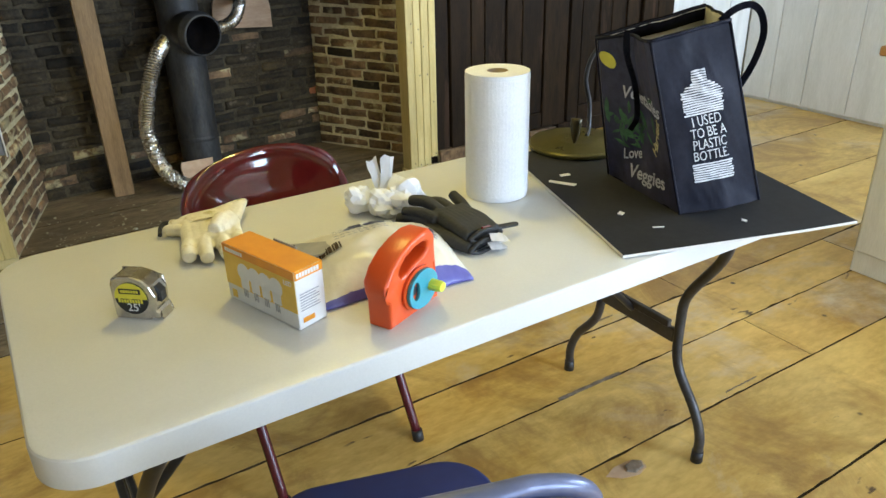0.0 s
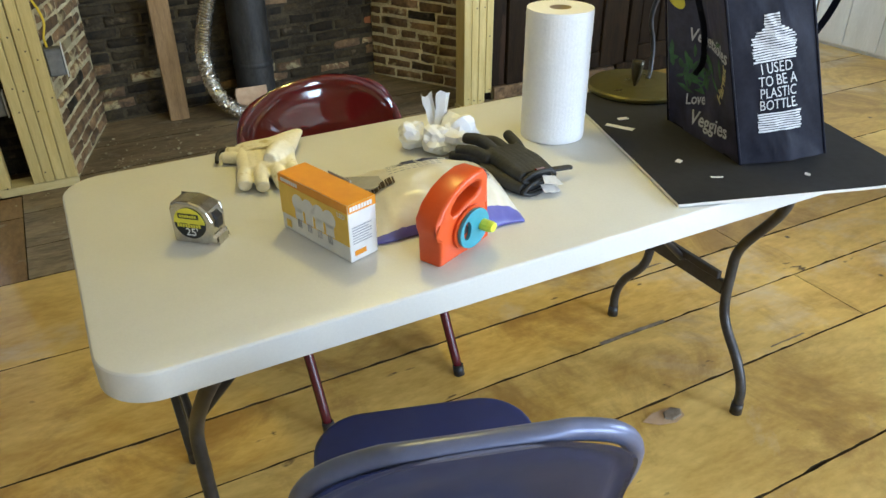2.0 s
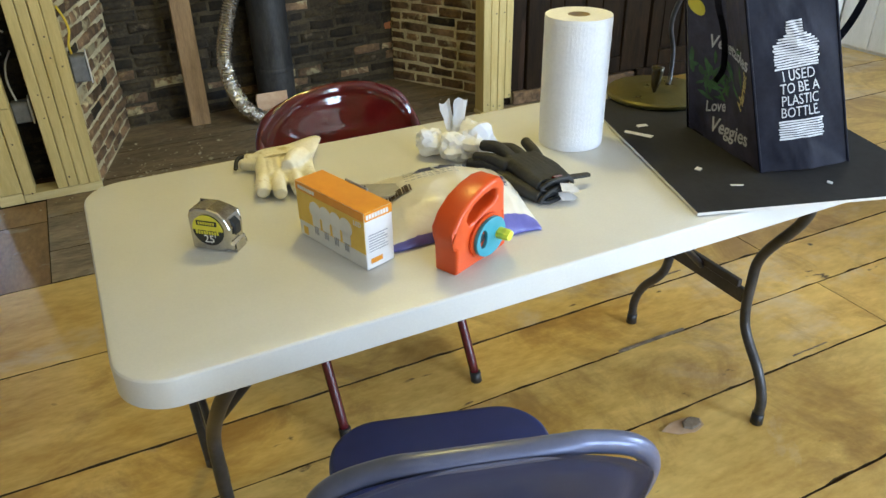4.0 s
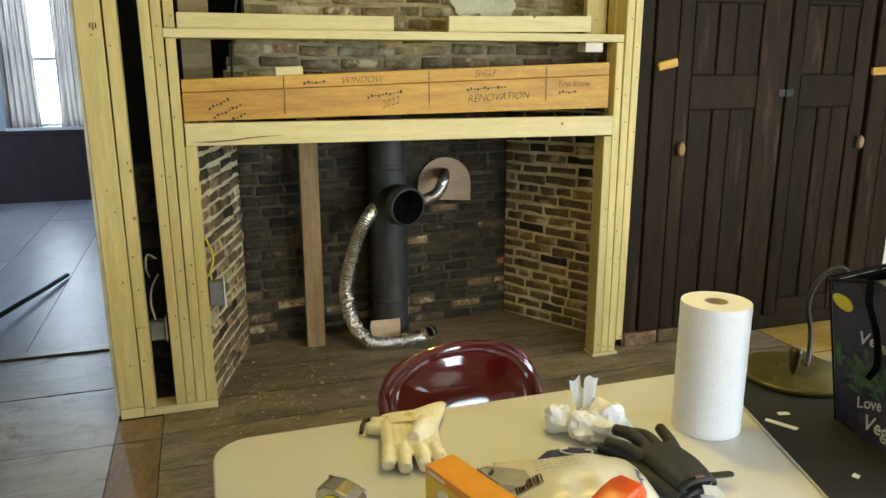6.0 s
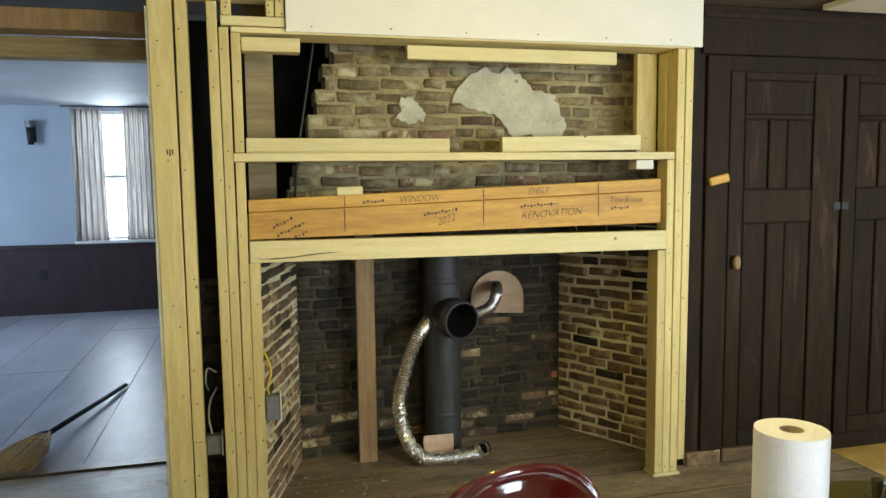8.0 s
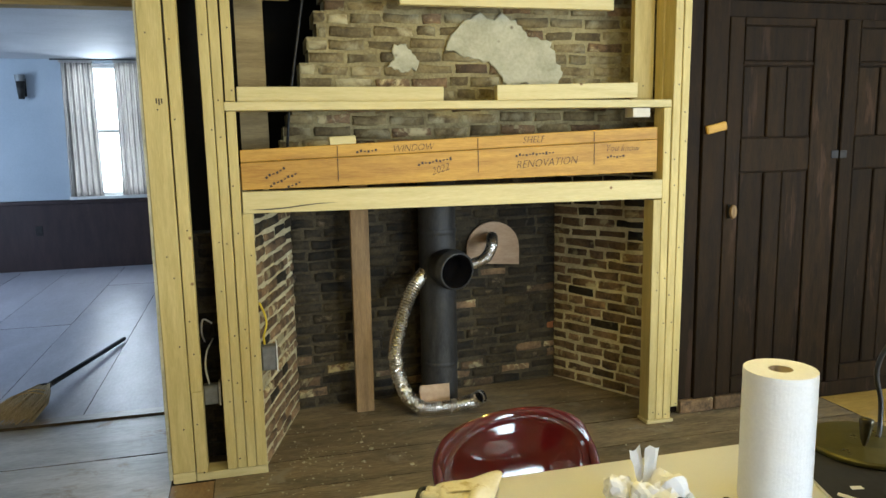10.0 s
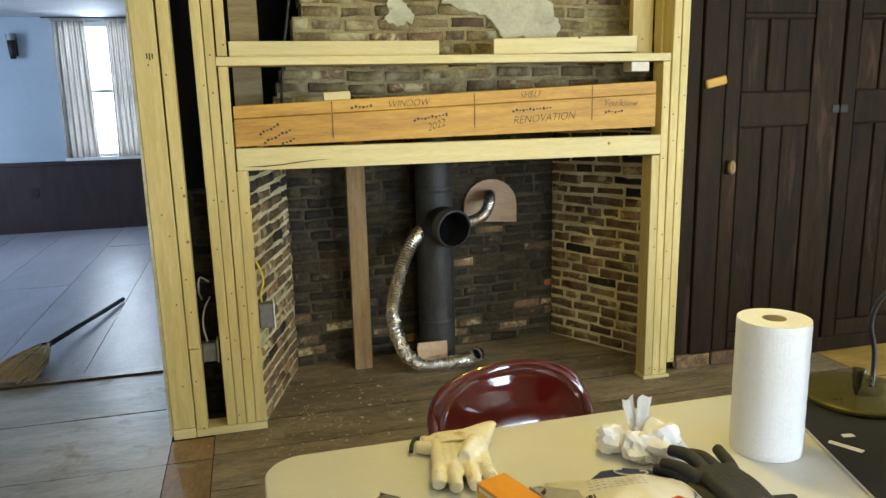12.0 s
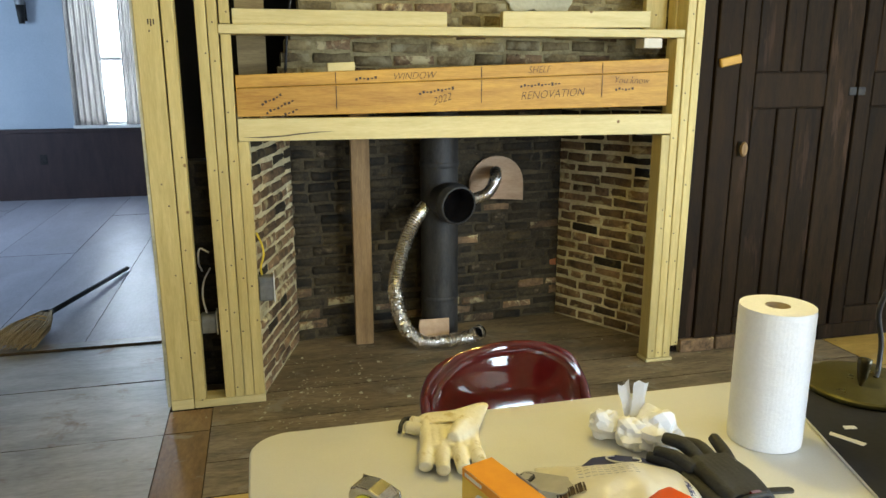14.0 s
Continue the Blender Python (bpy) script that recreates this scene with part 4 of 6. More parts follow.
part("stem", tube([(0, -0.07, -0.13), (0, -0.07, 0.06)], [0.03, 0.045], 14), iron, sconce)
tagged(part("wall_socket", box(-0.985, -0.91, FAR - 0.026, FAR - 0.0205, 0.395, 0.505, 0.003), iron), "dark socket plate on the wainscot", "socket")
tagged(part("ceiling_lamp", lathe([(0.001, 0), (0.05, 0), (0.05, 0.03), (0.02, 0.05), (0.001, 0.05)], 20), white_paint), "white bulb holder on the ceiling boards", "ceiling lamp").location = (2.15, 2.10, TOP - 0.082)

# ---- white cabinet at the side ----
oak_top = surface("oiled_worktop", (0.34, 0.17, 0.06), (0.50, 0.28, 0.11), 5, (1, 8, 8), (0.3, 0.5), 0.06, 40)
cabinet = thing("base_cabinet", "white painted base cabinet under a brown wooden worktop", "cabinet")
part("body", box(4.03, 4.64, 0.15, 1.70, 0.002, 0.80, 0.003), white_paint, cabinet)
for a, b in ((0.16, 0.66), (0.67, 1.17), (1.18, 1.69)):
    part("side_panel", box(4.018, 4.0295, a, b, 0.09, 0.79, 0.003), white_paint, cabinet)
tagged(part("worktop", box(3.985, 4.67, 0.12, 1.75, 0.802, 0.835, 0.005), oak_top), "brown oiled wooden worktop on the white cabinet", "worktop")

# ---- folding table ----
T = 0.737
UP = Matrix.Rotation(radians(90), 4, "X")
table_plastic = surface("white_table_plastic", (0.63, 0.625, 0.59), (0.71, 0.705, 0.67), 3, (1, 1, 1), (0.34, 0.48), 0.06, 260, fine_amount=0.3, spots=((0.40, 0.37, 0.30), 5.0, 0.012))
tube_grey = surface("grey_enamelled_tube", (0.035, 0.033, 0.034), (0.075, 0.072, 0.072), 12, rough=(0.3, 0.45), bump=0.03, metal=0.3)
table = thing("folding_table", "white moulded plastic folding table with bent grey legs", "table")
TX0, TX1, TY0, TY1 = 1.354, 2.775, 1.189, 1.850
bm = prism(rounded(TX0, TX1, TY0, TY1, 0.075, 16), T - 0.045, T, 0.006, 3)
soften(part("tabletop", bm, table_plastic, table))
part("underside_rim", prism(rounded(TX0 + 0.012, TX1 - 0.012, TY0 + 0.012, TY1 - 0.012, 0.065, 8), T - 0.052, T - 0.0455), table_plastic, table)
for lx, out in ((2.724, 1), (1.468, -1)):
    def leg_line(side):
        mid = 1.555
        return [(lx - 0.05 * out, mid + side * 0.275, 0.684), (lx - 0.035 * out, mid + side * 0.272, 0.64), (lx - 0.01 * out, mid + side * 0.235, 0.565), (lx + 0.004 * out, mid + side * 0.150, 0.44),
                (lx + 0.006 * out, mid + side * 0.136, 0.36), (lx + 0.004 * out, mid + side * 0.146, 0.24), (lx, mid + side * 0.215, 0.145), (lx, mid + side * 0.243, 0.08), (lx, mid + side * 0.245, 0.02)]
    for side in (-1, 1):
        leg = part("leg", tube(curve_points(leg_line(side), 6), 0.0125, 14), tube_grey, table)
        part("foot_cap", tube([(lx, 1.555 + side * 0.245, 0.002), (lx, 1.555 + side * 0.245, 0.034)], [0.0155, 0.0145], 14), black_plastic, leg)
    part("crossbar", box(lx - 0.006, lx + 0.008, 1.428, 1.682, 0.295, 0.335, 0.003), tube_grey, table)
    part("crossbar", box(lx - 0.026, lx - 0.012, 1.43, 1.68, 0.345, 0.365, 0.002), tube_grey, table)
    part("brace", tube([(lx - 0.02 * out, 1.555, 0.34), (lx - 0.36 * out, 1.555, 0.682)], 0.009, 10), tube_grey, table)
    part("pivot_bar", tube([(lx - 0.05 * out, 1.27, 0.676), (lx - 0.05 * out, 1.84, 0.676)], 0.011, 10), tube_grey, table)


# ---- folding chairs ----
def folding_chair(label, m, paint, tube_paint, covered, W, seat_half, back_paint):
    """A folding chair; covered: the pressed backrest laps over its tube."""
    low = 0.019 if covered else -0.010
    c = thing("folding_chair", label, "chair", "folding chairs", at=m)
    def upright(pts):
        return [(x, yy + 0.06 * max(0.0, (z - 0.47) / 0.30), z) for x, yy, z in pts]
    # back tubes run from the front feet up and round the backrest
    def frame_line():
        left = [(-W, 0.13, 0.015), (-W, 0.02, 0.25), (-W - 0.006, -0.09, 0.47), (-W - 0.01, -0.19, 0.63)]
        arch = [(sx * (W + dx), yy, z - low) for sx, dx, yy, z in ((-1, 0.005, -0.235, 0.70), (-1, -0.022, -0.258, 0.745), (-1, -0.075, -0.272, 0.769), (-1, 0.06 - W, -0.280, 0.776), (1, 0.06 - W, -0.280, 0.776), (1, -0.075, -0.272, 0.769), (1, -0.022, -0.258, 0.745), (1, 0.005, -0.235, 0.70))]
        right = [(-x, yy, z) for x, yy, z in reversed(left)]
        return left + arch + right
    part("back_tube", tube(curve_points(upright(frame_line()), 6), 0.0125, 14), tube_paint, c)
    for s in (-1, 1):
        leg = part("rear_leg", tube([(s * (W - 0.028), 0.12, 0.425), (s * (W - 0.028), -0.10, 0.19), (s * (W - 0.028), -0.27, 0.015)], 0.0115, 12), tube_paint, c)
        part("foot_cap", tube([(s * (W - 0.028), -0.266, 0.001), (s * (W - 0.028), -0.262, 0.03)], 0.0145, 12), black_plastic, leg)
        part("foot_cap", tube([(s * W, 0.134, 0.001), (s * W, 0.126, 0.03)], 0.0155, 12), black_plastic, c)
        part("side_rail", box(s * (W - 0.012) - 0.004, s * (W - 0.012) + 0.004, -0.15, 0.14, 0.405, 0.425, 0.002), tube_paint, c)
    part("stretcher", tube([(-W + 0.028, -0.17, 0.12), (W - 0.028, -0.17, 0.12)], 0.008, 10), tube_paint, c)
    soften(part("seat", prism(rounded(-seat_half, seat_half, -0.18, 0.226, 0.085, 12), 0.424, 0.444, 0.009, 4), paint, c), 50)
    # pressed backrest, rounded at the top and bowed
    bm = bmesh.new()
    nu, nv = 56, 20
    ease = lambda q: (lambda w: w * w * (3 - 2 * w))(min(1.0, max(0.0, q)))
    rows = []
    for j in range(nv + 1):
        v = j / nv
        half = W + (0.015 if covered else 0.0) - (0.100 * max(0.0, (v - 0.45) / 0.55) ** 2.6 if covered else 0.100 * max(0.0, (v - 0.6) / 0.4) ** 3)
        row = []
        for i in range(nu + 1):
            u = 2 * i / nu - 1
            lip = (u ** 4 + max(0.0, (v - 0.25) / 0.75) ** 4) ** 0.25
            dish = -0.010 * (1 - ease((lip - 0.28) / 0.46)) - 0.005 * ease((lip - 0.84) / 0.07) * (1 - ease((lip - 0.93) / 0.07)) - (0.014 if covered else -0.009)
            z = 0.560 + (0.226 if covered else 0.231) * v - (0.016 if covered else 0.004) * u * u * v
            row.append(bm.verts.new((u * half, -0.160 - 0.062 * v - dish, z)))
        rows.append(row)
    for a, b in zip(rows, rows[1:]):
        for i in range(nu):
            bm.faces.new((a[i], a[i + 1], b[i + 1], b[i]))
    bmesh.ops.solidify(bm, geom=bm.faces[:], thickness=0.003)
    part("backrest", bm, back_paint, c, smooth=True)
    return c


red_paint = surface("maroon_enamel", (0.120, 0.008, 0.008), (0.150, 0.011, 0.011), 4, rough=(0.05, 0.09), bump=0, coat=1.0)
red_tube = surface("maroon_tube", (0.07, 0.010, 0.014), (0.11, 0.015, 0.02), 8, rough=(0.2, 0.3), bump=0.02)
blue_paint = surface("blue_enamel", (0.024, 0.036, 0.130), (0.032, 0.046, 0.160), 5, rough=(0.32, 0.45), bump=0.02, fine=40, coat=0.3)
# paler copy of the blue enamel: daylight on the backrest is in its colour
blue_back_lit = surface("blue_enamel_daylit", (0.060, 0.074, 0.165), (0.080, 0.095, 0.195), 5, rough=(0.30, 0.42), bump=0.02, fine=40, coat=0.2)
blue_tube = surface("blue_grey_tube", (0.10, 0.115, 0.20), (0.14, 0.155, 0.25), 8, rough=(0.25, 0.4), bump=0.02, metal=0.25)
folding_chair("glossy maroon steel folding chair pushed under the table", pose(1.966, 1.892, -0.004, 0, 0, 186), red_paint, red_tube, True, 0.197, 0.188, red_paint)
folding_chair("blue steel folding chair drawn up to the table", pose(1.750, 1.064, 0, 0, 0, -17), blue_paint, blue_tube, False, 0.179, 0.183, blue_back_lit)


def flat(bm, m):
    bmesh.ops.transform(bm, matrix=m, verts=bm.verts)
    return bm


def plate(loops, depth, bevel=0.0):
    """A plate in x, z of the outlines (the first outside, the rest holes), carried back in y."""
    bm = bmesh.new()
    sides = []
    for y in (0.0, depth):
        edges = []
        for loop in loops:
            vs = [bm.verts.new((x, y, z)) for x, z in loop]
            edges += [bm.edges.new((a, b)) for a, b in zip(vs, vs[1:] + vs[:1])]
            sides.append(vs)
        bmesh.ops.triangle_fill(bm, edges=edges, use_beauty=True)
    n = len(loops)
    for a, b in zip(sides[:n], sides[n:]):
        for k in range(len(a)):
            bm.faces.new((a[k], a[(k + 1) % len(a)], b[(k + 1) % len(b)], b[k]))
    if bevel:
        es = [e for e in bm.edges if len(e.link_faces) == 2 and e.calc_face_angle(0) > 1.0]
        bmesh.ops.bevel(bm, geom=es, offset=bevel, segments=3, affect="EDGES", profile=0.5)
    return bm


# ---- tape measure ----
chrome = surface("brushed_chrome_plastic", (0.46, 0.44, 0.40), (0.66, 0.64, 0.60), 30, (1, 1, 1), (0.14, 0.26), 0.03, 120, metal=1.0)
black_label = surface("black_label", (0.012, 0.012, 0.011), (0.02, 0.02, 0.02), 40, bump=0)
yellow_label = surface("yellow_label", (0.62, 0.55, 0.03), (0.72, 0.64, 0.05), 40, bump=0)
white_ink = surface("white_print", (0.70, 0.70, 0.68), (0.80, 0.80, 0.78), 60, bump=0)
tape = thing("tape_measure", "chromed tape measure with a black and yellow label", "tape measure", at=pose(1.504, 1.511, T + 0.001, 0, 0, -42))
side = [(0.002, 0.0), (0.058, 0.0), (0.060, 0.004), (0.074, 0.004), (0.075, 0.014), (0.071, 0.018), (0.073, 0.042), (0.066, 0.058), (0.054, 0.068), (0.036, 0.073), (0.014, 0.072), (0.004, 0.068), (0.0, 0.058), (0.0, 0.004)]
part("case", plate([side], 0.040, 0.0035), chrome, tape, smooth=False)
disc = [(0.034 + 0.027 * math.cos(2 * math.pi * k / 40), 0.037 + 0.027 * math.sin(2 * math.pi * k / 40)) for k in range(40)]
upper = [p for p in disc if p[1] >= 0.0365]
label = part("label_disc", flat(plate([disc], 0.0012), Matrix.Translation((0, -0.0012, 0))), black_label, tape, "round black label")
part("label_band", flat(plate([sorted(upper, key=lambda p: -math.atan2(p[1] - 0.0365, p[0] - 0.034))], 0.0006), Matrix.Translation((0, -0.0019, 0))), yellow_label, label, "yellow upper half of the label")
bm = bmesh.new()
add_box(bm, 0.016, 0.052, -0.0028, -0.0020, 0.0455, 0.0545, 0.0005)
part("brand_bar", bm, black_label, label)
bm = bmesh.new()
for k in range(7):
    add_box(bm, 0.0195 + 0.0043 * k, 0.0225 + 0.0043 * k, -0.0034, -0.0029, 0.048, 0.0525)
part("brand_bars", bm, yellow_label, label)
bm = bmesh.new()
for k in range(9):
    add_box(bm, 0.0125 + 0.0046 * k, 0.0155 + 0.0046 * k, -0.0021, -0.0014, 0.030, 0.0355 + 0.0015 * (k % 4 == 0))
part("name_bars", bm, yellow_label, label)
lettering("25'", 0.019, white_ink, label, pose(0.036, -0.0016, 0.0215, 90, 0, 0))
part("lock_slider", flat(plate([[(0.066, 0.030), (0.0755, 0.028), (0.0765, 0.045), (0.068, 0.054), (0.064, 0.05)]], 0.016, 0.001), Matrix.Translation((0, 0.012, 0))), black_plastic, tape, "black lock slider")
part("blade_hook", box(0.0752, 0.0768, 0.006, 0.034, -0.0005, 0.015, 0.0005), chrome, tape)

# ---- box of bulbs ----
orange_card = surface("orange_card", (0.72, 0.27, 0.010), (0.80, 0.33, 0.015), 20, bump=0.01, rough=(0.3, 0.45))
yellow_card = surface("yellow_card", (0.72, 0.46, 0.05), (0.80, 0.55, 0.09), 20, bump=0.01, rough=(0.3, 0.45))
white_card = surface("white_card", (0.72, 0.71, 0.69), (0.80, 0.79, 0.77), 20, bump=0.01, rough=(0.3, 0.45))
grey_print = surface("grey_print", (0.30, 0.30, 0.32), (0.42, 0.42, 0.44), 60, bump=0)
L, D, Hh = 0.174, 0.054, 0.097
# local x runs along the long front from its left end, y goes back
bulb_box = thing("bulb_box", "orange and white cardboard box of light bulbs", "carton", at=pose(1.674, 1.477, T + 0.001, 0, 0, math.degrees(math.atan2(-0.163, 0.053))))
part("carton", box(0, L, 0, D, 0, Hh, 0.0012), white_card, bulb_box)
part("top_face", box(0.0005, L - 0.0005, 0.0005, D - 0.0005, Hh + 0.0001, Hh + 0.0008), orange_card, bulb_box, "orange top")
part("front_band", box(0.0005, L - 0.0005, -0.0008, -0.0001, Hh - 0.014, Hh), orange_card, bulb_box, "orange band")
part("end_band", box(L + 0.0001, L + 0.0008, 0.0005, D - 0.0005, Hh - 0.014, Hh), orange_card, bulb_box, "orange band")
part("front_field", box(0.0005, L - 0.0005, -0.0008, -0.0001, 0.028, Hh - 0.0145), yellow_card, bulb_box, "yellow printed field")
bm = bmesh.new()
for k in range(4):
    x = 0.050 + 0.026 * k
    add_tube(bm, [(x, -0.0009, 0.059), (x, -0.0014, 0.059)], 0.0155, 24)
    add_box(bm, x - 0.010, x + 0.010, -0.0014, -0.0009, 0.030, 0.050)
part("bulb_picture", bm, white_card, bulb_box, "printed white bulbs")
bm = bmesh.new()
for k in range(4):
    x = 0.050 + 0.026 * k
    for j in range(3):
        add_box(bm, x - 0.005 + 0.004 * j, x - 0.003 + 0.004 * j, -0.0020, -0.0015, 0.017, 0.031)
part("bulb_caps", bm, grey_print, bulb_box, "printed grey bulb caps")
part("price_mark", box(0.012, 0.024, -0.0014, -0.0009, 0.006, 0.02), yellow_card, bulb_box)
lettering("LED", 0.011, white_card, bulb_box, pose(L - 0.016, -0.0012, Hh - 0.022, 90, 0, 0))
bm = bmesh.new()
for k in range(8):
    add_box(bm, 0.008 + 0.0056 * k, 0.0122 + 0.0056 * k, -0.0014, -0.0009, Hh - 0.0105, Hh - 0.0045)
part("brand_bars", bm, white_card, bulb_box)
bm = bmesh.new()
for k in range(8):
    add_box(bm, L + 0.0009, L + 0.0014, 0.003 + 0.0055 * k, 0.0072 + 0.0055 * k, Hh - 0.011, Hh - 0.0035)
part("brand_bars", bm, white_card, bulb_box)
bm = bmesh.new()
for k in range(7):
    add_box(bm, L + 0.0003, L + 0.0007, 0.006, 0.043 - 0.006 * (k % 3 == 2), 0.03 + 0.0045 * k, 0.0315 + 0.0045 * k)
part("print_lines", bm, grey_print, bulb_box)
part("end_mark", box(L + 0.0003, L + 0.0009, 0.008, 0.030, 0.010, 0.018), orange_card, bulb_box)
part("open_flap", box(0.06, 0.115, D + 0.0005, D + 0.0025, Hh - 0.01, Hh + 0.004, 0.0005), grey_print, bulb_box, "torn grey flap edge")

# hanging card of a blister pack behind the box
silver_card = surface("silver_card", (0.36, 0.35, 0.34), (0.48, 0.47, 0.45), 12, bump=0.03, rough=(0.3, 0.5), metal=0.3)
blister = thing("blister_card", "grey blister card with a black clip lying behind the carton", "packaging", at=pose(1.79, 1.545, T + 0.002, 5, -12, -52))
part("card", prism(rounded(0.0, 0.105, -0.024, 0.024, 0.012), 0.02, 0.0225), silver_card, blister)
part("tray", prism(rounded(0.035, 0.10, -0.021, 0.021, 0.008), 0.0, 0.0195, 0.003), silver_card, blister)
clip = part("clip", prism(rounded(0.006, 0.034, -0.013, 0.013, 0.011), 0.023, 0.027, 0.001), black_plastic, blister, "black oval clip")
part("clip_bars", box(0.012, 0.029, -0.008, 0.008, 0.0272, 0.0285), silver_card, clip)

# ---- orange toy reel ----
orange_plastic = surface("orange_red_plastic", (0.62, 0.070, 0.006), (0.72, 0.095, 0.010), 10, bump=0.02, rough=(0.28, 0.4), fine=50)
teal_plastic = surface("teal_plastic", (0.05, 0.28, 0.36), (0.07, 0.34, 0.42), 12, bump=0.02, rough=(0.3, 0.42))
lime_plastic = surface("lime_plastic", (0.60, 0.66, 0.03), (0.70, 0.76, 0.06), 12, bump=0.02, rough=(0.3, 0.42))
reel = thing("line_reel", "orange-red plastic reel with a teal crank disc", "reel", at=pose(1.836, 1.232, T + 0.001, 0, 0, 26) @ Matrix.Diagonal((1.04, 1.1, 0.84, 1)))
outline = [(0.006, 0.0), (0.122, 0.0), (0.123, 0.075), (0.1255, 0.128), (0.116, 0.143), (0.095, 0.147), (0.066, 0.143), (0.038, 0.132), (0.014, 0.113), (-0.001, 0.088), (0.0, 0.068), (0.005, 0.050)]
slot = [(0.038, 0.086), (0.032, 0.096), (0.036, 0.107), (0.050, 0.119), (0.074, 0.127), (0.098, 0.128), (0.106, 0.122), (0.105, 0.108), (0.094, 0.101), (0.072, 0.097), (0.052, 0.088)]
soften(part("body", plate([outline, slot[::-1]], 0.040, 0.0055), orange_plastic, reel), 42)
cx, cz = 0.074, 0.048
part("disc_rim", tube([(cx, 0.0, cz), (cx, -0.005, cz)], 0.041, 40), orange_plastic, reel)
wheel = part("crank_disc", flat(plate([[(cx + 0.037 * math.cos(2 * math.pi * k / 48), cz + 0.037 * math.sin(2 * math.pi * k / 48)) for k in range(48)],
              [(cx - 0.019 + 0.009 * math.cos(-2 * math.pi * k / 20), cz + 0.004 + 0.018 * math.sin(-2 * math.pi * k / 20)) for k in range(20)]], 0.006, 0.0012), Matrix.Translation((0, -0.0115, 0))), teal_plastic, reel, "teal crank disc")
part("wound_line", tube([(cx - 0.019, -0.0055, cz + 0.004), (cx - 0.019, -0.0062, cz + 0.004)], 0.009, 16), black_plastic, reel)
knob = [(0.0, 0.0115), (0.0105, 0.0115), (0.0105, 0.024), (0.0085, 0.030), (0.0005, 0.031)]
bm = lathe([(max(r, 0.0005), h) for r, h in knob], 20)
for v in bm.verts:
    if math.hypot(v.co.x, v.co.y) > 0.006:
        v.co.x *= 1 + 0.05 * math.cos(10 * math.atan2(v.co.y, v.co.x))
part("crank_knob", flat(bm, Matrix.Translation((cx + 0.020, 0, cz - 0.002)) @ UP), lime_plastic, wheel, "ribbed lime knob")

# ---- pouch of masks ----
film = surface("cream_plastic_film", (0.66, 0.62, 0.52), (0.78, 0.75, 0.66), 8, bump=0.3, rough=(0.22, 0.4), fine=40)
blue_film = surface("violet_blue_film", (0.10, 0.10, 0.36), (0.16, 0.16, 0.46), 10, bump=0.1, rough=(0.25, 0.4), fine=40)
navy_film = surface("navy_film", (0.012, 0.015, 0.075), (0.02, 0.025, 0.10), 10, bump=0.05, rough=(0.25, 0.4))
pouch = thing("mask_pouch", "puffed cream plastic pouch with blue printed edges", "pouch", at=pose(1.932, 1.440, T + 0.001, 0, 0, -14))


def pouch_z(x, y):
    u, v = x / 0.130, y / 0.122
    body = max(0.0, 1 - abs(u) ** 2.6) * max(0.0, 1 - abs(v) ** 2.2)
    return 0.054 * body ** 0.75 + 0.006 * noise.noise(Vector((x * 24, y * 24, 3))) * body + 0.005 * abs(noise.noise(Vector((x * 60, y * 18, 1)))) * (abs(u) > 0.55)


bm = bmesh.new()
NX, NY = 44, 28
gridv = []
for j in range(NY + 1):
    row = []
    for i in range(NX + 1):
        x, yy = 0.130 * (2 * i / NX - 1), 0.122 * (2 * j / NY - 1)
        row.append(bm.verts.new((x, yy * (1 + 0.06 * math.sin(x * 40)), 0.005 + pouch_z(x, yy))))
    gridv.append(row)
for j in range(NY):
    for i in range(NX):
        f = bm.faces.new((gridv[j][i], gridv[j][i + 1], gridv[j + 1][i + 1], gridv[j + 1][i]))
        f.smooth = True
        if j < 1 or (j < 3 and i > 28):
            f.material_index = 1
        if j > 22 and 16 < i < 39:
            f.material_index = 2
lo = bmesh.ops.extrude_face_region(bm, geom=bm.faces[:])
for v in [g for g in lo["geom"] if isinstance(g, bmesh.types.BMVert)]:
    v.co.z = 0.001
part("film", bm, [film, blue_film, navy_film], pouch)


def on_pouch(ob):
    """Lays a flat print on the puffed film."""
    for v in ob.data.vertices:
        v.co.z = 0.0085 + pouch_z(v.co.x, v.co.y) + (0.0004 if v.co.z > 0.0001 else 0)
    return ob


bm = bmesh.new()
for k in range(11):
    for s in range(2):
        add_box(bm, -0.112 + 0.004 * k, -0.1098 + 0.004 * k + 0.001 * (k % 3), -0.02 + 0.012 * s, -0.0085 + 0.012 * s, 0, 0.0004)
on_pouch(part("barcode", bm, ink, pouch))
bm = bmesh.new()
for k in range(5):
    for s in range(9):
        add_box(bm, -0.075 + 0.011 * s, -0.067 + 0.011 * s, 0.016 + 0.009 * k, 0.0175 + 0.009 * k, 0, 0.0004)
on_pouch(part("print_lines", bm, grey_print, pouch))
for text, size, x, yy in (("MASK", 0.020, 0.096, 0.006), ("medical", 0.012, 0.092, -0.012)):
    ob = lettering(text, size, navy_film, pouch, pose(0, 0, 0))
    for v in ob.data.vertices:
        v.co.x, v.co.y = x + v.co.y * 0.8, yy - v.co.x * 0.8
    on_pouch(ob)
part("end_flap", prism([(-0.055, 0.112), (-0.03, 0.142), (0.015, 0.152), (0.06, 0.142), (0.095, 0.112), (0.09, 0.092), (0.02, 0.088), (-0.04, 0.096)], 0.004, 0.020, 0.006, 3), navy_film, pouch, "navy printed end")
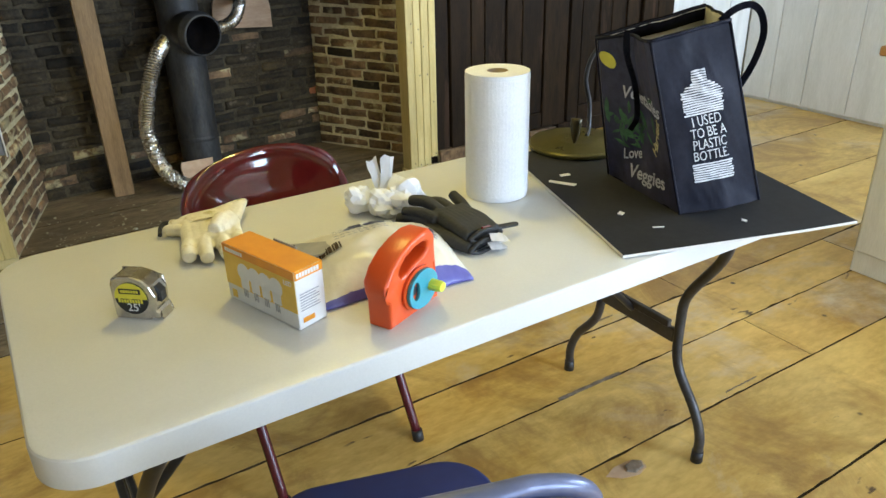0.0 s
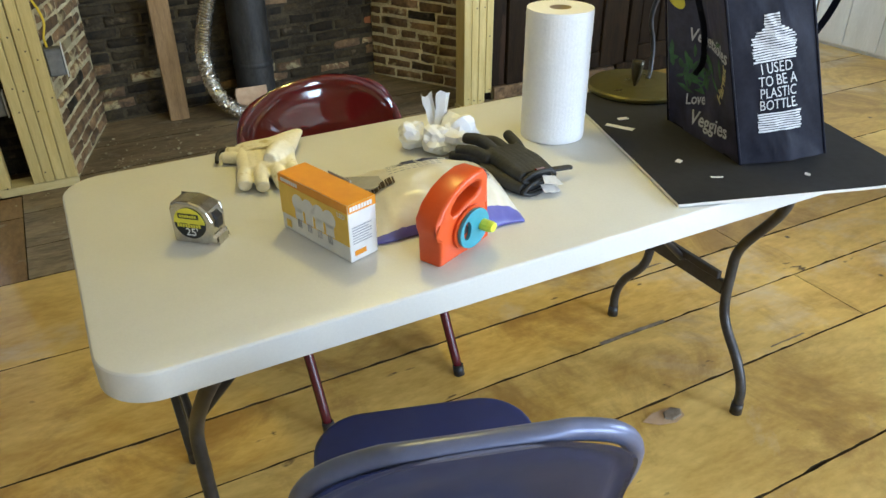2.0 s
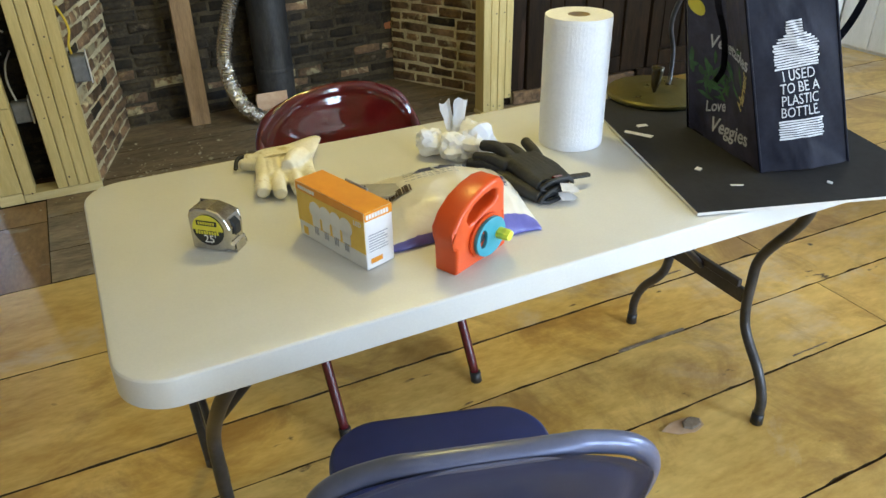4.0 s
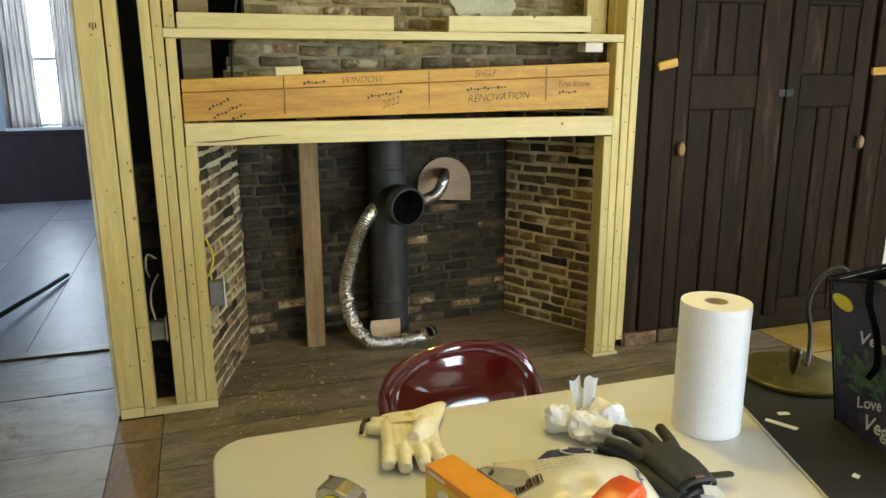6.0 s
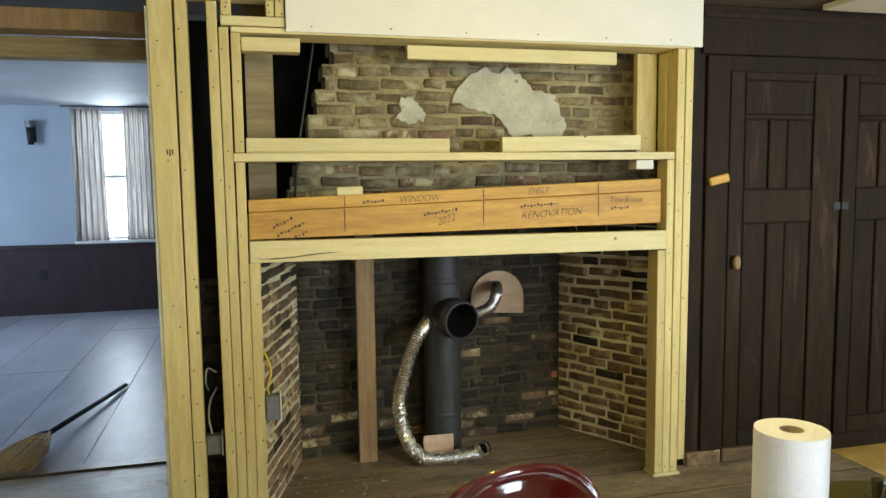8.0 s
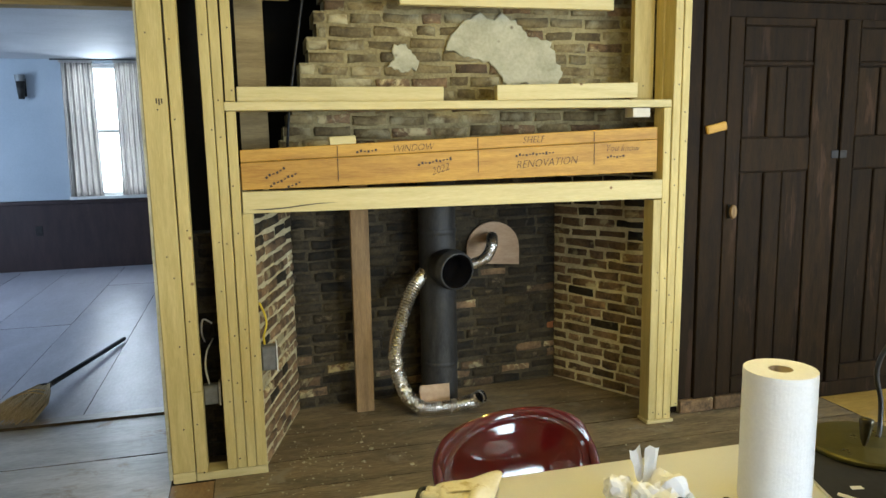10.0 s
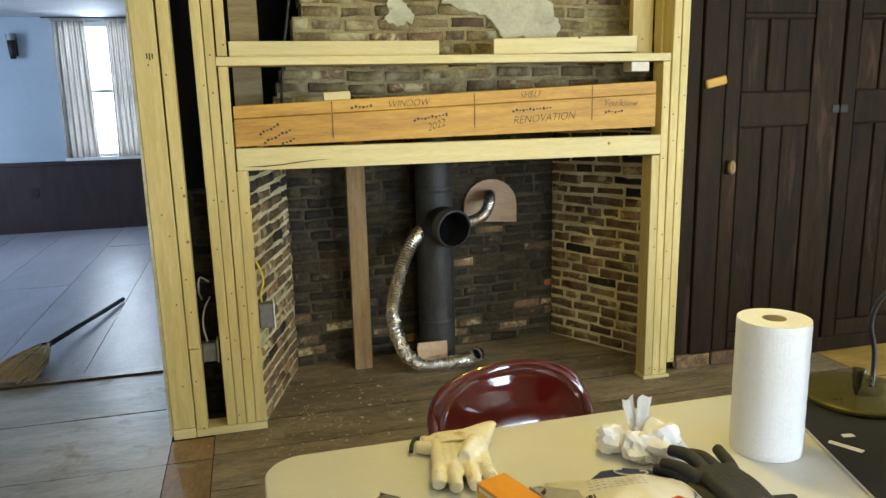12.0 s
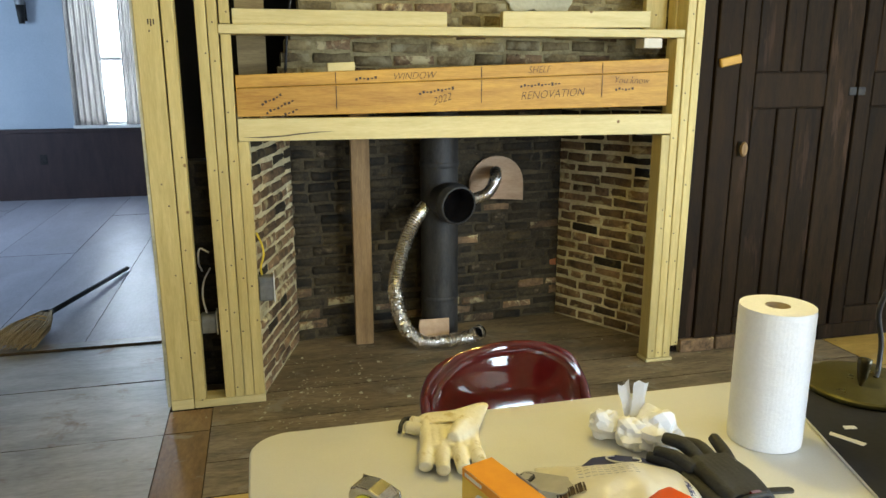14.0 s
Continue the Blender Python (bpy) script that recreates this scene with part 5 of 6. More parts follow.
swirl = part("white_swirl", tube(curve_points([(p, q, 0.0215) for p, q in ((0.010, 0.142), (-0.005, 0.136), (0.002, 0.124), (0.025, 0.118), (0.048, 0.120), (0.052, 0.130), (0.04, 0.134))]), 0.0018, 8), white_ink, pouch, "white printed curl")

# ---- paper towel roll ----
paper = surface("quilted_paper", (0.80, 0.80, 0.81), (0.87, 0.87, 0.88), 8, (1, 1, 1), (0.85, 0.95), 0.2, 170, fine_amount=0.6)
brown_card = surface("brown_cardboard", (0.26, 0.19, 0.12), (0.36, 0.27, 0.18), 15, bump=0.05)
roll = thing("paper_towel_roll", "white roll of paper towels standing on the table", "paper towels", at=pose(2.302, 1.606, T + 0.001) @ Matrix.Diagonal((1.05, 1.05, 1, 1)))
prof = [(0.021, 0.0), (0.0625, 0.0)] + [(0.0632 + 0.0002 * math.sin(k * 1.7), 0.262 * k / 24) for k in range(1, 24)] + [(0.0625, 0.262), (0.021, 0.262)]
part("paper", lathe(prof, 56), paper, roll, smooth=False)
part("core", lathe([(0.0205, 0.0), (0.0205, 0.2615), (0.0185, 0.2615), (0.0185, 0.0)], 32), brown_card, roll, "brown cardboard core", smooth=True)

# ---- crumpled paper towel ----
tissue_paper = surface("thin_white_paper", (0.84, 0.84, 0.85), (0.91, 0.91, 0.92), 8, (1, 1, 1), (0.85, 0.95), 0.12, 120)
crumple = thing("crumpled_paper_towel", "crumpled white paper towel lying on the table", "paper", at=pose(2.058, 1.655, T + 0.002))


def crushed_wad(centre, size, seed, turn=0.0):
    """A crushed lump of paper with sharp folds, flat where it lies."""
    bm = bmesh.new()
    bmesh.ops.create_icosphere(bm, subdivisions=3, radius=1.0)
    off = Vector((seed * 3.1, seed * 1.7, seed * 2.3))
    for v in bm.verts:
        d = v.co.normalized()
        ridge = abs(noise.noise(d * 1.3 + off)) * 0.62 + abs(noise.noise(d * 2.6 + off)) * 0.22 + abs(noise.noise(d * 5.0 + off)) * 0.05
        v.co = d * (0.72 + ridge)
    bmesh.ops.transform(bm, matrix=pose(*centre, 0, 0, turn) @ Matrix.Diagonal((*size, 1)), verts=bm.verts)
    for v in bm.verts:
        v.co.z = max(v.co.z, 0.0005)
    return bm


def ear(base, tip, w0, w1, seed, fold=0.45):
    """A stiff folded corner of paper standing from base to tip, creased along its middle."""
    r = random.Random(seed)
    a, b = Vector(base), Vector(tip)
    d = (b - a)
    s = d.cross(Vector((0.3, -0.9, 0.2))).normalized()
    n = s.cross(d).normalized()
    bm = bmesh.new()
    rows = []
    for j in range(6):
        t = j / 5
        w = w0 + (w1 - w0) * t
        rows.append([bm.verts.new(a + d * t + s * u * w + n * (fold * w * (1 - abs(u)) + r.uniform(-0.002, 0.002)) + d * (0.10 * r.uniform(-1, 1) if j == 5 else 0.0)) for u in (-1, -0.55, -0.05, 0.5, 1)])
    for p, q in zip(rows, rows[1:]):
        for i in range(4):
            bm.faces.new((p[i], p[i + 1], q[i + 1], q[i]))
    bmesh.ops.solidify(bm, geom=bm.faces[:], thickness=0.0025)
    return bm


part("wad", crushed_wad((0.026, -0.024, 0.030), (0.048, 0.044, 0.042), 1, 20), tissue_paper, crumple)
part("wad", crushed_wad((-0.014, -0.020, 0.024), (0.040, 0.036, 0.034), 2, 70), tissue_paper, crumple)
part("wad", crushed_wad((-0.050, 0.020, 0.028), (0.036, 0.028, 0.030), 5, -30), tissue_paper, crumple)
part("fold", ear((0.0, 0.0, 0.03), (0.020, 0.020, 0.110), 0.016, 0.019, 1), tissue_paper, crumple)
part("fold", ear((-0.004, 0.008, 0.03), (-0.014, 0.030, 0.104), 0.013, 0.015, 2), tissue_paper, crumple)
part("fold", ear((0.012, -0.03, 0.045), (-0.002, -0.058, 0.004), 0.020, 0.026, 3, 0.25), tissue_paper, crumple)
part("fold", ear((0.030, -0.02, 0.050), (0.062, -0.048, 0.004), 0.022, 0.028, 4, 0.25), tissue_paper, crumple)


# ---- gloves ----
def glove(name, label, m, cloth, cuff_cloth, fingers, palm, cuff, voxel=0.0026):
    """A soft glove: fingers and palm as flattened rounds melted into one skin, and a cuff."""
    g = thing(name, label, "glove", at=m)
    bm = bmesh.new()

    def rounds(pts, rs, squash):
        before = set(bm.verts)
        add_tube(bm, curve_points(pts, 5), [r for r in np.interp(np.linspace(0, len(pts) - 1, 5 * (len(pts) - 1) + 1), range(len(pts)), rs)], 14)
        return before

    for pts, rs in fingers:
        rounds(pts, rs, 1)
    for pts, rs in palm:
        rounds(pts, rs, 1)
    ob = part("glove_body", bm, cloth, g, smooth=True)
    rm = ob.modifiers.new("skin", "REMESH")
    rm.mode, rm.voxel_size, rm.use_smooth_shade = "VOXEL", voxel, True
    sm = ob.modifiers.new("soft", "SMOOTH")
    sm.iterations, sm.factor = 5, 0.5
    if cuff:
        bm = bmesh.new()
        add_tube(bm, curve_points(cuff[0], 5), [r for r in np.interp(np.linspace(0, len(cuff[0]) - 1, 5 * (len(cuff[0]) - 1) + 1), range(len(cuff[0])), cuff[1])], 20, cap=False)
        for v in bm.verts:
            v.co.z = 0.002 + (v.co.z - 0.002) * 0.5
        bmesh.ops.solidify(bm, geom=bm.faces[:], thickness=0.002)
        part("cuff", bm, cuff_cloth, g, smooth=True)
    return g


tan_cloth = surface("cream_cotton", (0.74, 0.68, 0.50), (0.87, 0.82, 0.65), 14, (1, 1, 1), (0.92, 1.0), 0.35, 130, gloss=0.05, patch=((0.50, 0.40, 0.15), 16.0, 0.57, 1, 0.12))
label_cloth = surface("pale_label_cloth", (0.50, 0.48, 0.45), (0.60, 0.58, 0.55), 30, bump=0.05)
black_knit = surface("black_coated_knit", (0.012, 0.012, 0.012), (0.035, 0.034, 0.032), 16, (1, 1, 1), (0.6, 0.8), 0.3, 160)
# cream glove, fingers towards the camera's side of the table
cream = glove("work_glove", "soiled cream cotton work glove on the table", pose(1.712, 1.700, T + 0.002, 0, 0, -11) @ Matrix.Scale(0.93, 4), tan_cloth, tan_cloth,
      [([(x0, -0.02, 0.016), (x1, -0.062, 0.020), (x2, yt, 0.014)], (0.0155, 0.0148, 0.0135)) for x0, x1, x2, yt in ((-0.044, -0.050, -0.050, -0.088), (-0.016, -0.018, -0.018, -0.102), (0.014, 0.016, 0.020, -0.100), (0.042, 0.048, 0.054, -0.086))]
      + [([(0.040, 0.055, 0.030), (0.024, 0.018, 0.036), (0.004, -0.022, 0.036)], (0.015, 0.021, 0.014)), ([(0.048, 0.045, 0.028), (0.034, 0.012, 0.034), (0.016, -0.016, 0.034)], (0.012, 0.016, 0.012))],
      [([(x * 1.12 + 0.006, 0.098, 0.012), (x, 0.03, 0.016), (x, -0.038, 0.016)], (0.0125, 0.0165, 0.016)) for x in (-0.044, -0.030, -0.015, 0.0, 0.015, 0.030, 0.044)], None)
bm = bmesh.new()
rows = []
for j in range(7):
    t = j / 6
    row = []
    for i in range(25):
        a = 2 * math.pi * i / 24
        w, h = 0.056 + 0.018 * t, 0.015 - 0.004 * t
        row.append(bm.verts.new((0.004 + 0.010 * t + w * math.cos(a), 0.055 + 0.065 * t + 0.018 * t * math.cos(a) + 0.006 * t * math.sin(3 * a), 0.0165 + h * math.sin(a) + 0.010 * t * max(0.0, math.cos(a)))))
    rows.append(row)
for p, q in zip(rows, rows[1:]):
    for i in range(24):
        bm.faces.new((p[i], p[i + 1], q[i + 1], q[i]))
bmesh.ops.remove_doubles(bm, verts=bm.verts, dist=0.0002)
bmesh.ops.solidify(bm, geom=bm.faces[:], thickness=0.0025)
part("cuff", bm, tan_cloth, cream, "open flared cotton cuff", smooth=True)
second = glove("work_glove", "soiled cream cotton work glove under its pair", pose(1.690, 1.770, T + 0.002, 0, 0, 52) @ Matrix.Scale(0.85, 4), tan_cloth, tan_cloth,
      [([(-0.01, 0.0, 0.012), (-0.012, -0.04, 0.013), (-0.012, -0.07, 0.011)], (0.013, 0.013, 0.010)), ([(0.016, 0.0, 0.012), (0.018, -0.04, 0.012), (0.02, -0.066, 0.010)], (0.013, 0.012, 0.010))],
      [([(-0.016, 0.05, 0.012), (-0.014, 0.0, 0.013)], (0.014, 0.015)), ([(0.014, 0.055, 0.012), (0.014, 0.0, 0.013)], (0.014, 0.015))], None)
part("cuff_hem", tube(curve_points([(-0.035, 0.058, 0.008), (-0.012, 0.066, 0.016), (0.014, 0.068, 0.016), (0.034, 0.058, 0.008)]), 0.005, 8), black_knit, second, "black hem")

# pair of black gloves, one on the other
for label, m, lift in (("black rubber-coated knitted work glove lying under its pair", pose(2.092, 1.462, T + 0.001, 0, 0, 14) @ Matrix.Scale(0.86, 4), 0.0), ("black rubber-coated knitted work glove on top of its pair", pose(2.112, 1.468, T + 0.020, 2, 3, 4) @ Matrix.Scale(0.86, 4), 0.0)):
    g = glove("black_work_glove", label, m, black_knit, black_knit,
          [([(-0.044, 0.02, 0.016), (-0.060, 0.06, 0.020), (-0.080, 0.098, 0.014)], (0.0135, 0.0135, 0.0115)), ([(-0.018, 0.03, 0.018), (-0.028, 0.08, 0.032), (-0.044, 0.122, 0.026)], (0.0145, 0.0145, 0.0125)),
           ([(0.010, 0.03, 0.018), (0.010, 0.08, 0.022), (0.002, 0.118, 0.014)], (0.0145, 0.0145, 0.012)), ([(0.036, 0.01, 0.016), (0.050, 0.055, 0.022), (0.060, 0.102, 0.026)], (0.0135, 0.0135, 0.012))],
          [([(x, -0.088, 0.013), (x * 1.08, -0.03, 0.017), (x * 0.95, 0.038, 0.017)], (0.0135, 0.0175, 0.0165)) for x in (-0.032, -0.022, -0.011, 0.0, 0.011, 0.022, 0.032)], None)
    part("cuff_hem", tube(curve_points([(-0.042, -0.094, 0.010), (-0.02, -0.10, 0.026), (0.02, -0.10, 0.027), (0.043, -0.094, 0.010), (0.02, -0.10, 0.003), (-0.02, -0.10, 0.003), (-0.042, -0.094, 0.010)]), 0.0045, 8), black_knit, g)
    for k in range(2):
        part("care_label", flat(box(0, 0.028, 0, 0.022, 0, 0.0008), pose(-0.006 + 0.016 * k, -0.122 - 0.008 * k, 0.010 - 0.004 * k, 26 - 10 * k, 4, -20 + 22 * k)), label_cloth, g, "white sewn label")
    if "on top" in label:
        part("red_tag", box(-0.010, 0.012, -0.099, -0.090, 0.026, 0.0325, 0.001), red_paint, g, "small red tag")
part("strap", flat(prism(rounded(-0.004, 0.075, -0.008, 0.008, 0.0075), 0, 0.005, 0.001), pose(0.036, -0.062, 0.004, 0, 0, -8)), black_knit, g, "black wrist strap")

# ---- black foam board with scraps ----
bag_ink = surface("pale_bag_print", (0.50, 0.50, 0.51), (0.64, 0.64, 0.65), 60, bump=0)
board_face = surface("black_board", (0.018, 0.018, 0.020), (0.030, 0.030, 0.033), 6, gloss=0.2, bump=0.05, rough=(0.55, 0.7), fine=70)
board_core = surface("white_foam_edge", (0.66, 0.64, 0.60), (0.76, 0.74, 0.70), 20, bump=0.1)
BM = pose(2.291, 1.214, T + 0.0015, 0, 0, -17.5)
fb = thing("foam_board", "black foam board with white edges lying on the table", "board", at=BM)
bm = bmesh.new()
nx, ny = 24, 20
for zz, top in ((0.0055, True), (0.0, False)):
    rows = [[bm.verts.new((0.485 * i / nx, 0.60 * j / ny, zz + 0.010 * max(0.0, (i / nx - 0.75)) * (1 - j / ny) + 0.007 * max(0.0, 0.4 - i / nx) * max(0.0, 0.5 - abs(j / ny - 0.3)))) for i in range(nx + 1)] for j in range(ny + 1)]
    for a, b in zip(rows, rows[1:]):
        for i in range(nx):
            f = bm.faces.new((a[i], a[i + 1], b[i + 1], b[i]) if top else (a[i], b[i], b[i + 1], a[i + 1]))
    if top:
        upper_rows = rows
ring_of = lambda R: R[0] + [r[-1] for r in R[1:]] + R[-1][-2::-1] + [r[0] for r in R[-2:0:-1]]
u, l = ring_of(upper_rows), ring_of(rows)
for k in range(len(u)):
    f = bm.faces.new((u[k], u[(k + 1) % len(u)], l[(k + 1) % len(l)], l[k]))
    f.material_index = 1
part("sheet", bm, [board_face, board_core], fb)
for x, yy, w, d, a in ((2.438, 1.548, 0.062, 0.013, -66), (2.476, 1.585, 0.022, 0.013, -20), (2.420, 1.351, 0.013, 0.012, 20), (2.430, 1.262, 0.022, 0.005, -35), (2.585, 1.192, 0.011, 0.011, 30)):
    r = random.Random(int(x * 1000))
    bm = prism([(-w / 2, -d / 2), (w / 2 + r.uniform(-.003, .003), -d / 2 * r.uniform(0.6, 1)), (w / 2, d / 2), (0, d / 2 * r.uniform(0.6, 1.2)), (-w / 2 + r.uniform(-.003, .003), d / 2 * 0.8)], 0, 0.0012)
    tagged(part("paper_scrap", bm, white_card), "small torn scrap of white card on the black board", "paper scrap", "card scraps").matrix_basis = pose(x, yy, T + 0.0085, 2, -2, a)

# ---- shopping bag ----
bag_cloth = surface("black_coated_bag", (0.008, 0.008, 0.013), (0.020, 0.020, 0.030), 9, gloss=0.06, bump=0.1, rough=(0.46, 0.6), fine=120, fine_amount=0.2)
bag_side = surface("dark_violet_bag", (0.018, 0.016, 0.028), (0.060, 0.056, 0.095), 9, gloss=0.30, bump=0.15, rough=(0.42, 0.58), fine=120, fine_amount=0.2)
lining = surface("pale_bag_lining", (0.42, 0.40, 0.34), (0.56, 0.54, 0.47), 10, bump=0.1)
green_print = surface("green_print", (0.018, 0.045, 0.020), (0.07, 0.19, 0.060), 40, bump=0.02)
LO = [Vector(p) for p in ((2.511, 1.284, T + 0.008), (2.700, 1.245, T + 0.008), (2.742, 1.490, T + 0.008), (2.562, 1.535, T + 0.008))]
HI = [Vector(p) for p in ((2.446, 1.342, 1.076), (2.618, 1.312, 1.100), (2.728, 1.458, 1.100), (2.464, 1.500, 1.058))]


def bag_point(side, u, v, out=0.0):
    """A point of the bag's side at u along it and v up it."""
    a, b, c, d = LO[side], LO[(side + 1) % 4], HI[(side + 1) % 4], HI[side]
    p = a.lerp(b, u).lerp(d.lerp(c, u), v)
    n = (b - a).cross(d - a).normalized()
    bulge = 4 * u * (1 - u)
    dent = 0.012 * bulge * math.sin(math.pi * min(1, v * 1.1)) * (0.6 if side in (0, 2) else -0.9)
    crease = 0.006 * noise.noise(Vector((u * 4 + side * 9, v * 5, 2.0))) * bulge + 0.0035 * abs(noise.noise(Vector((u * 9 + v * 6 + side * 5, v * 4 - u * 3, 7.0)))) * bulge
    fold = 0.085 * max(0.0, 0.20 - v - 0.42 * abs(u - 0.52)) if side == 0 else 0.0
    gusset = -0.030 * max(0.0, 1 - abs(u - 0.46) / 0.42) * v if side == 3 else 0.0
    return p + n * (dent + crease + fold + gusset + out)


bag = thing("shopping_bag", "black reusable shopping bag with white bottle print", "bag")
for s, name, mat in ((0, "front_panel", bag_cloth), (1, "end_panel", bag_side), (2, "rear_panel", bag_cloth), (3, "end_panel", bag_side)):
    bm = bmesh.new()
    rows = [[bm.verts.new(bag_point(s, i / 32, j / 48)) for i in range(33)] for j in range(49)]
    inner = [[bm.verts.new(bag_point(s, i / 32, j / 48, -0.003)) for i in range(33)] for j in range(49)]
    for R, flip, idx in ((rows, False, 0), (inner, True, 1)):
        for a, b in zip(R, R[1:]):
            for i in range(32):
                f = bm.faces.new((a[i], a[i + 1], b[i + 1], b[i]) if not flip else (a[i], b[i], b[i + 1], a[i + 1]))
                f.smooth, f.material_index = True, idx
    for i in range(32):
        bm.faces.new((rows[-1][i], rows[-1][i + 1], inner[-1][i + 1], inner[-1][i]))
    me_ob = part(name, bm, [mat, lining], bag)
    part("binding", tube([bag_point(s, 0.0, j / 12, 0.0) for j in range(13)], 0.0028, 8), bag_cloth, me_ob)
    part("hem", tube([bag_point(s, i / 12, 1.0, 0.0005) for i in range(13)], 0.0035, 8), bag_cloth, me_ob)
part("base", prism([(p.x, p.y) for p in LO], T + 0.0075, T + 0.0105), bag_cloth, bag)
bm = bmesh.new()
rows = [[bm.verts.new(bag_point(2, i / 12, 0.93 + 0.085 * j / 3, -0.006 if j < 3 else 0.004)) for i in range(13)] for j in range(4)]
for a, b in zip(rows, rows[1:]):
    for i in range(12):
        bm.faces.new((a[i], a[i + 1], b[i + 1], b[i])).smooth = True
bmesh.ops.solidify(bm, geom=bm.faces[:], thickness=0.002)
part("rim_band", bm, bag_cloth, bag)


def strap(points, w, name="strap"):
    line = curve_points(points, 8)
    bm = bmesh.new()
    rows = []
    for i, p in enumerate(line):
        d = (line[min(i + 1, len(line) - 1)] - line[max(i - 1, 0)]).normalized()
        s = d.cross(Vector((0.8, 0.58, -0.17))).normalized() * w / 2
        rows.append((bm.verts.new(p - s), bm.verts.new(p + s)))
    for a, b in zip(rows, rows[1:]):
        bm.faces.new((a[0], a[1], b[1], b[0])).smooth = True
    bmesh.ops.solidify(bm, geom=bm.faces[:], thickness=0.003)
    return part(name, bm, bag_cloth, bag)


strap([HI[3].lerp(HI[0], 0.62) + Vector((0, 0, -0.03)), HI[3].lerp(HI[0], 0.60) + Vector((-0.012, -0.01, 0.02)), HI[3].lerp(HI[0], 0.66) + Vector((-0.018, -0.01, -0.02)), bag_point(3, 0.56, 0.72, 0.012), bag_point(3, 0.45, 0.5, 0.010), bag_point(3, 0.36, 0.40, 0.006)], 0.011)
strap([(2.600, 1.318, 1.098), (2.618, 1.314, 1.112), (2.645, 1.312, 1.121), (2.676, 1.310, 1.121), (2.704, 1.309, 1.103), (2.719, 1.308, 1.068), (2.708, 1.306, 1.030), (2.688, 1.304, 1.000), (2.668, 1.303, 0.978), (2.650, 1.300, 0.965)], 0.013)


def printed(ob, side, out=0.0018):
    """Wraps a flat print, drawn in u, v, onto the bag's side."""
    for v in ob.data.vertices:
        v.co = bag_point(side, v.co.x, v.co.y, out + (0.0004 if v.co.z > 0 else 0))
    return ob


def bag_text(text, side, u, v, h, mat, turn=0.0, shear=0.0, wide=1.0):
    ob = lettering(text, 1.0, mat, bag, pose(0, 0, 0), "lettering", shear, thin=-0.012 if side == 3 else 0.004)
    lu = (LO[(side + 1) % 4] - LO[side]).length
    lv = 0.34
    ca, sa = math.cos(radians(turn)), math.sin(radians(turn))
    for w in ob.data.vertices:
        x, yy = w.co.x * h * wide, w.co.y * h
        x, yy = x * ca - yy * sa, x * sa + yy * ca
        w.co.x, w.co.y = u + x / lu, v + yy / lv
    return printed(ob, side)


for k, (text, wide) in enumerate((("I USED", 0.92), ("TO BE A", 0.86), ("PLASTIC", 0.82), ("BOTTLE.", 0.82))):
    bag_text(text, 0, 0.475, 0.520 - 0.066 * k, 0.027, bag_ink, wide=wide)
bm = bmesh.new()
random.seed(31)


def stroke(v, half, h):
    e0, e1 = random.uniform(-0.02, 0.01) * half * 4, random.uniform(-0.01, 0.02) * half * 4
    n = 8
    lo = [bm.verts.new((0.475 - half + e0 + (2 * half + e1 - e0) * i / n, v + 0.0012 * math.sin(i * 1.3 + v * 90), 0)) for i in range(n + 1)]
    hi = [bm.verts.new((0.475 - half + e0 + (2 * half + e1 - e0) * i / n, v + h + 0.0012 * math.sin(i * 1.1 + v * 70), 0)) for i in range(n + 1)]
    for i in range(n):
        bm.faces.new((lo[i], lo[i + 1], hi[i + 1], hi[i]))


v = 0.175
while v < 0.270:
    stroke(v, 0.235, 0.0090)
    v += 0.0135
printed(part("bottle_base_print", bm, bag_ink, bag, "white scribbled bottle print"), 0, 0.0015)
bm = bmesh.new()
v = 0.558
while v < 0.80:
    if v < 0.66:
        half = 0.24
    elif v < 0.73:
        half = 0.24 - 0.155 * ((v - 0.66) / 0.07) ** 1.8
    else:
        half = 0.085
    stroke(v, half, 0.0090)
    v += 0.0135
printed(part("bottle_print", bm, bag_ink, bag, "white scribbled bottle print"), 0, 0.0015)
harvest_ink = surface("pale_gold_print", (0.48, 0.40, 0.16), (0.60, 0.50, 0.22), 40, bump=0)
for text, u, v, h, mat, turn in (("Vegetables", 0.60, 0.62, 0.040, bag_ink, -6), ("Harvest", 0.80, 0.42, 0.028, harvest_ink, 64), ("Love", 0.36, 0.235, 0.034, bag_ink, 14), ("Veggies", 0.58, 0.13, 0.044, bag_ink, 4)):
    bag_text(text, 3, u, v, h, mat, turn, 0.25)
bm = bmesh.new()
random.seed(6)
for k in range(46):
    u0, v0 = random.gauss(0.36, 0.13), random.gauss(0.42, 0.07)
    if not (0.03 < u0 < 0.80):
        continue
    a, L1, w1 = random.uniform(0, 6.28), random.uniform(0.05, 0.12), random.uniform(0.012, 0.03)
    pts = [(u0 + L1 * math.cos(a) * t - w1 * math.sin(a) * s, v0 + 0.6 * (L1 * math.sin(a) * t + w1 * math.cos(a) * s)) for t, s in ((-1, 0), (-0.3, 1), (0.5, 0.8), (1, 0), (0.4, -0.9), (-0.4, -0.8))]
    bm.faces.new([bm.verts.new((min(max(p, 0.02), 0.97), q, 0.0001 * (k % 5))) for p, q in pts])
printed(part("leaf_print", bm, green_print, bag, "green printed leaves"), 3, 0.0013)
bm = bmesh.new()
bm.faces.new([bm.verts.new((0.14 + 0.10 * math.cos(t), 0.86 + 0.05 * math.sin(t) - 0.03 * math.cos(t), 0)) for t in [2 * math.pi * k / 14 for k in range(14)]])
